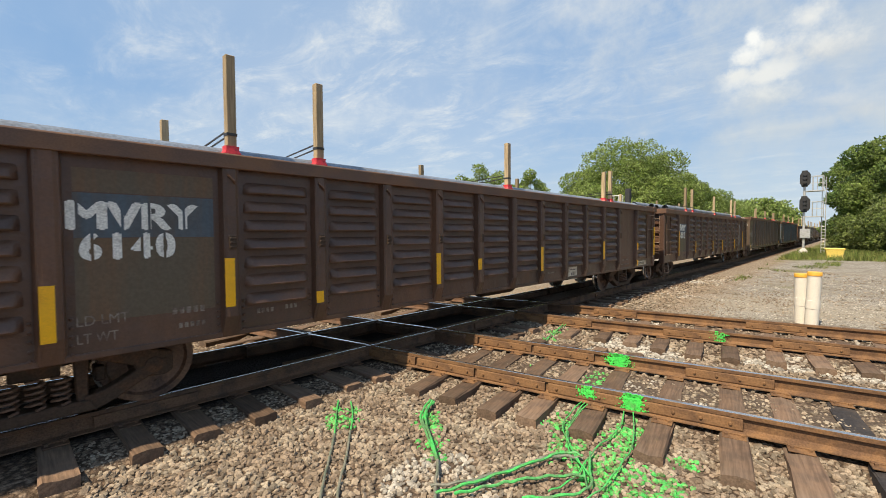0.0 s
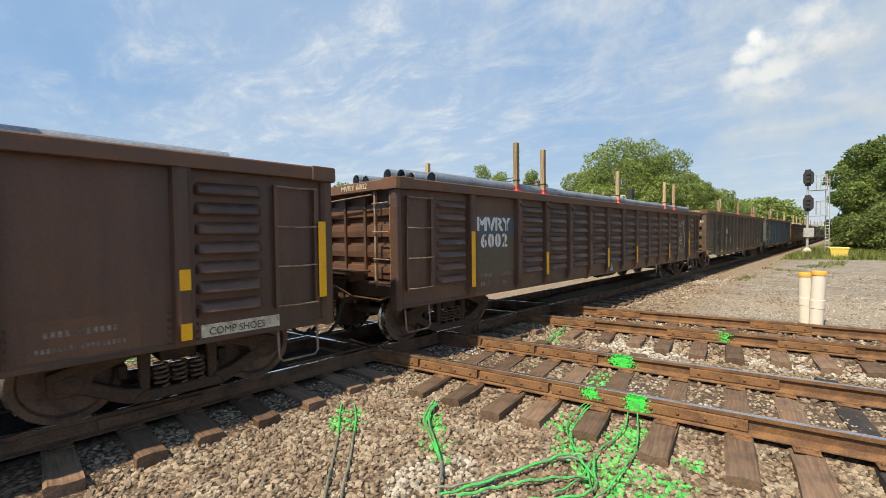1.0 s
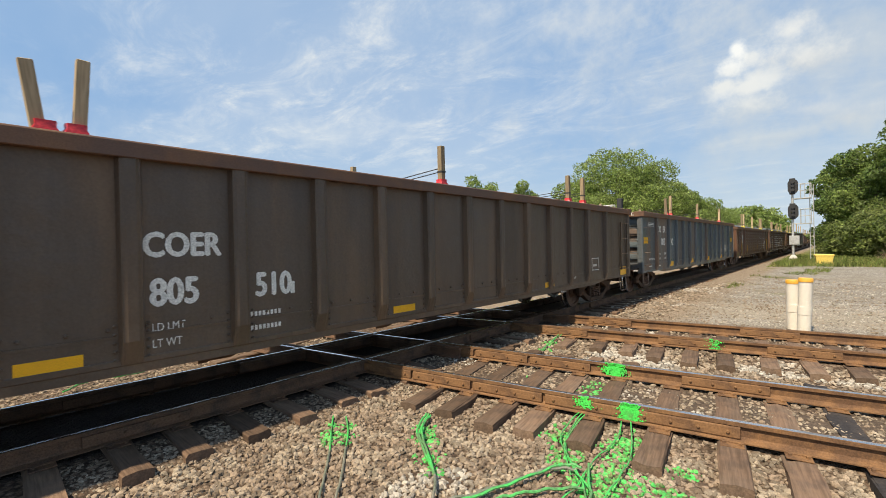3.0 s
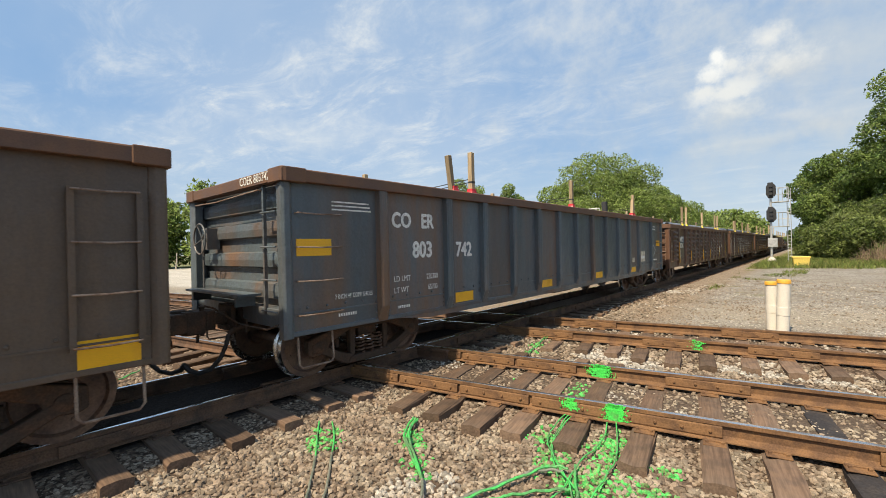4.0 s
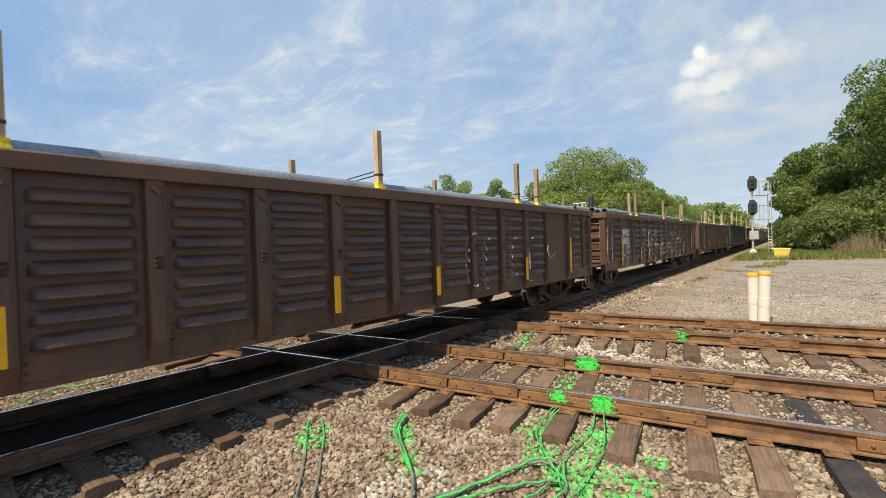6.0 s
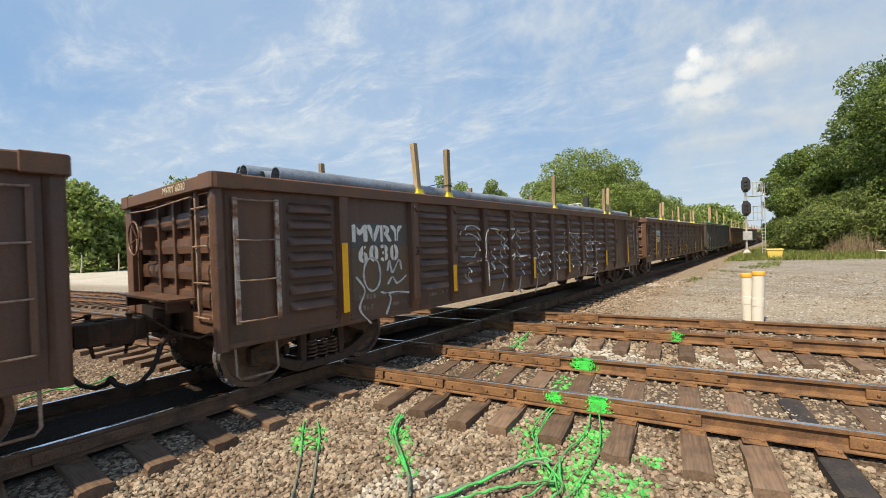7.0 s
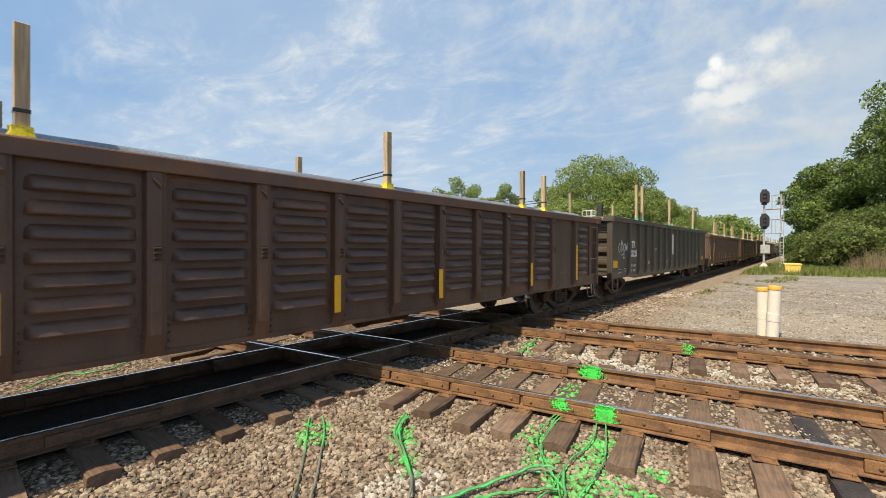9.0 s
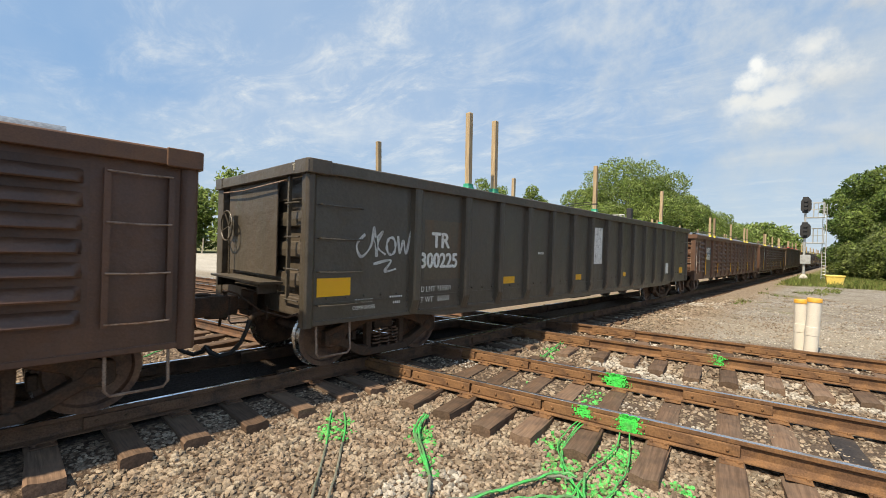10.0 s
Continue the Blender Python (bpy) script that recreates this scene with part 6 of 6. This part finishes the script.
def ballast():
    rg = np.random.RandomState(4)
    t = (1 + 5 ** 0.5) / 2
    ico = np.array([(-1, t, 0), (1, t, 0), (-1, -t, 0), (1, -t, 0), (0, -1, t), (0, 1, t), (0, -1, -t), (0, 1, -t), (t, 0, -1), (t, 0, 1), (-t, 0, -1), (-t, 0, 1)]) / 1.9
    fc = np.array([(0, 11, 5), (0, 5, 1), (0, 1, 7), (0, 7, 10), (0, 10, 11), (1, 5, 9), (5, 11, 4), (11, 10, 2), (10, 7, 6), (7, 1, 8), (3, 9, 4), (3, 4, 2), (3, 2, 6), (3, 6, 8), (3, 8, 9), (4, 9, 5), (2, 4, 11), (6, 2, 10), (8, 6, 7), (9, 8, 1)])
    sets = {"brown": [], "pale": [], "green": []}

    def strew(x0, x1, y0, y1, per_m2, r0, r1, keep):
        n = int((x1 - x0) * (y1 - y0) * per_m2)
        for x, y, r in zip(rg.uniform(x0, x1, n), rg.uniform(y0, y1, n), rg.uniform(r0, r1, n)):
            c = across(x, y)
            if not keep(x, y, c):
                continue
            under = any(abs(c - k) < 0.07 for k in (C1, C1 + G, C2, C2 + G))
            if under:
                continue
            z = ground_height(x, y) + r * 0.25
            if x < -4.5 and c < C1:
                r *= 0.7
                z -= 0.012
            if C1 + 0.1 < c < C1 + G - 0.1 or C2 + 0.1 < c < C2 + G - 0.1:
                if rg.rand() < 0.15:
                    continue
                z -= 0.006
                r *= 0.68
            kind = "brown"
            pale = noise.noise((x * 0.7 + 3, y * 0.7, 1.5)) + 0.5 * noise.noise((x * 2.2, y * 2.2, 8)) + (0.35 if c > 6.6 else 0) + (0.3 if x > -0.9 else 0) + (0.5 if math.hypot(x + 2.3, y - 2.4) < 0.5 else 0)
            if pale > 0.5:
                kind = "pale"
            for px, py, pr in PAINTED:
                d = math.hypot(x - px, y - py)
                if d < pr * 1.6 and rg.rand() < 1.15 - 0.7 * d / pr:
                    kind = "green"
            sets[kind].append((x, y, z, r))
    strew(-5.15, 2.6, 0.4, 4.9, 900, 0.015, 0.032, lambda x, y, c: c < C1)
    strew(-5.2, 3.2, 3.8, 8.6, 420, 0.020, 0.038, lambda x, y, c: C1 <= c < C2 and x > -5.2)
    strew(-5.0, 3.6, 8.0, 12.6, 230, 0.022, 0.040, lambda x, y, c: C2 <= c < 11.6 + 0.5 * noise.noise((x, y, 0)) and x > -4.9)
    strew(-5.0, -3.4, 11.0, 22.0, 110, 0.025, 0.045, lambda x, y, c: c >= 11.6)
    strew(-3.6, 4.0, 11.4, 17.0, 150, 0.008, 0.024, lambda x, y, c: c >= 11.4)
    strew(-3.4, 5.0, 17.0, 27.0, 45, 0.012, 0.030, lambda x, y, c: True)
    strew(-10.5, -7.6, -2.0, 5.2, 220, 0.025, 0.045, lambda x, y, c: True)
    for kind, mat, label in (("brown", STONE, "loose brown ballast stones between the ties"), ("pale", STONE_GREY, "pale grey ballast stones among the brown"), ("green", STONE_GREEN, "ballast stones oversprayed with green marking paint")):
        a = np.array(sets[kind])
        n = len(a)
        q = rg.normal(size=(n, 3, 3))
        q, _ = np.linalg.qr(q)
        sc = rg.uniform(0.65, 1.35, (n, 1, 3))
        jit = rg.uniform(0.60, 1.30, (n, 12, 1))
        v = (ico[None] * jit * sc) @ q
        v[:, :, 2] *= 0.8
        v = v * a[:, None, 3:4] + a[:, None, :3]
        f = (np.arange(n)[:, None, None] * 12 + fc[None]).reshape(-1, 3)
        me = bpy.data.meshes.new("ballast_stones")
        me.from_pydata(v.reshape(-1, 3).tolist(), [], f.tolist())
        tagged(put("ballast_stones", me, mat), label, "ballast", kind="stuff")


def cable(pts, r, mat, label, lift=0.02):
    P = [Vector((x, y, ground_height(x, y) + 0.045 + lift)) for x, y in pts]
    P = [P[0]] + P + [P[-1]]
    fine = []
    for i in range(1, len(P) - 2):
        for k in range(8):
            t = k / 8
            a, b, c, d = P[i - 1], P[i], P[i + 1], P[i + 2]
            p = 0.5 * ((2 * b) + (c - a) * t + (2 * a - 5 * b + 4 * c - d) * t * t + (3 * b - a - 3 * c + d) * t ** 3)
            p.z += 0.008 * math.sin(i * 3 + k * 1.3)
            fine.append(p)
    fine.append(P[-2])
    tagged(put("cable", mesh_of("cable", Shape().tube(fine, r, 7), 0, True), mat), label, "cable", "cables on the ballast")


def cables():
    g, d = "green-sprayed bond cable lying on the ballast", "dull grey-green cable running over the ballast"
    cable([(-4.36, 2.74), (-4.04, 2.51), (-3.66, 2.25)], 0.009, CABLE, g, -0.01)
    cable([(-3.66, 2.25), (-3.40, 2.05), (-3.26, 1.94), (-2.9, 1.66), (-2.5, 1.4)], 0.011, CABLE_GREY, d, -0.01)
    cable([(-4.22, 2.82), (-3.89, 2.62), (-3.60, 2.40)], 0.009, CABLE, g, -0.01)
    cable([(-3.58, 2.38), (-3.3, 2.16), (-3.14, 2.03), (-2.8, 1.74), (-2.4, 1.5)], 0.011, CABLE_GREY, d, -0.01)
    for k, (o, w) in enumerate(((0.0, 0.05), (0.035, -0.04), (-0.035, 0.02))):
        cable([(-3.49 + o, 3.45), (-3.26 + w + o, 3.08 - w), (-2.89 - w + o, 2.81 + w), (-2.54, 2.57)], 0.012, CABLE, g)
    cable([(-2.54, 2.57), (-2.42, 2.45), (-2.3, 2.3), (-2.0, 2.0)], 0.013, CABLE_GREY, d)
    cable([(-1.64, 3.46), (-1.79, 3.36), (-1.94, 2.92), (-2.09, 2.51), (-2.2, 2.2)], 0.012, CABLE, g, 0.025)
    cable([(-1.50, 3.20), (-1.67, 3.02), (-1.85, 2.77), (-1.97, 2.57), (-2.1, 2.3)], 0.012, CABLE, g, 0.02)
    cable([(-1.66, 3.40), (-1.84, 3.25), (-1.98, 2.86), (-2.14, 2.50), (-2.3, 2.25)], 0.013, CABLE_GREY, d, 0.02)
    cable([(-1.62, 3.56), (-1.50, 3.29), (-1.41, 3.12), (-1.46, 2.9), (-1.7, 2.6)], 0.011, CABLE, g, 0.02)
    for k, pts in enumerate((((-1.76, 4.74), (-1.63, 4.25), (-1.61, 3.63), (-1.55, 3.11), (-1.6, 2.8)), ((-1.69, 4.78), (-1.42, 4.03), (-1.35, 3.58), (-1.33, 3.08), (-1.4, 2.8)), ((-2.14, 4.60), (-2.1, 3.99), (-1.84, 3.59), (-1.57, 3.3), (-1.4, 3.03)),
                             ((-2.07, 4.60), (-2.0, 3.91), (-1.71, 3.43), (-1.43, 3.2)), ((-2.11, 4.55), (-2.06, 4.1), (-1.92, 3.7), (-1.66, 3.3)), ((-4.27, 8.09), (-4.07, 7.26), (-3.96, 6.61)), ((-4.2, 8.05), (-4.12, 7.4), (-3.9, 6.7)))):
        cable(pts, 0.007, CABLE, g, 0.02)
    cable([(-8.6, 2.0), (-8.3, 1.6), (-8.4, 1.1), (-8.0, 0.7)], 0.012, CABLE, g, 0.03)


def paint_mark(c, s0, s1, z0, z1, seed, flecks=520):
    """Spray paint on a rail: a dense middle and flecks that thin out towards the edge."""
    rnd = random.Random(seed)
    sh = Shape()
    for k in range(flecks):
        s = rnd.gauss((s0 + s1) / 2, (s1 - s0) * 0.27)
        z = min(max(rnd.gauss((z0 + z1) / 2, (z1 - z0) * 0.33), -0.158), -0.006)
        away = abs(s - (s0 + s1) / 2) / (s1 - s0)
        r = rnd.uniform(0.004, 0.016) * (1.15 - min(away, 0.9))
        out = 0.0545 + 0.0004 * (k % 7) if z < -0.046 else 0.0395
        if z > -0.05:
            out = max(out, 0.0475)
        base = N * (c - out) + U * s
        ring = []
        for j in range(6):
            q = j * math.pi / 3
            rr = r * rnd.uniform(0.6, 1.25)
            p = base + U * (rr * math.cos(q))
            ring.append((p.x, p.y, z + rr * math.sin(q)))
        back = N * 0.012
        sh.loft([ring, [(x + back.x, y + back.y, zz) for x, y, zz in ring]])
    tagged(put("paint_mark", mesh_of("paint_mark", sh), GREEN), "fluorescent green paint sprayed on the rail web", "paint mark", "paint marks on the rails", "structure")


ballast()
cables()
for c_, a_, b_, seed_ in ((C1, -0.86, -0.66, 1), (C1 + G, -1.34, -1.04, 2)):
    paint_mark(c_, a_, b_, -0.162, -0.004, seed_)
paint_mark(C1, -1.34, -1.12, -0.11, -0.015, 3, 110)
paint_mark(C2, -0.10, 0.12, -0.162, -0.004, 4, 80)


# ---------------------------------------------------------------- what moves
def motions():
    times = [k * 0.25 for k in range(41)]
    for spec, car, wheels, load in TRAIN:
        rows = [(t, pose(XC, spec["offset"] + train_place(t), 0)) for t in times]
        walk(car, rows)
        walk(load, rows)
        if spec["offset"] < 130:
            for w, dy in wheels:
                walk(w, [(k / 30, pose(0, dy, 0.42, -math.degrees((train_place(k / 30) - train_place(0)) / 0.42), 0, 0)) for k in range(301)])


motions()
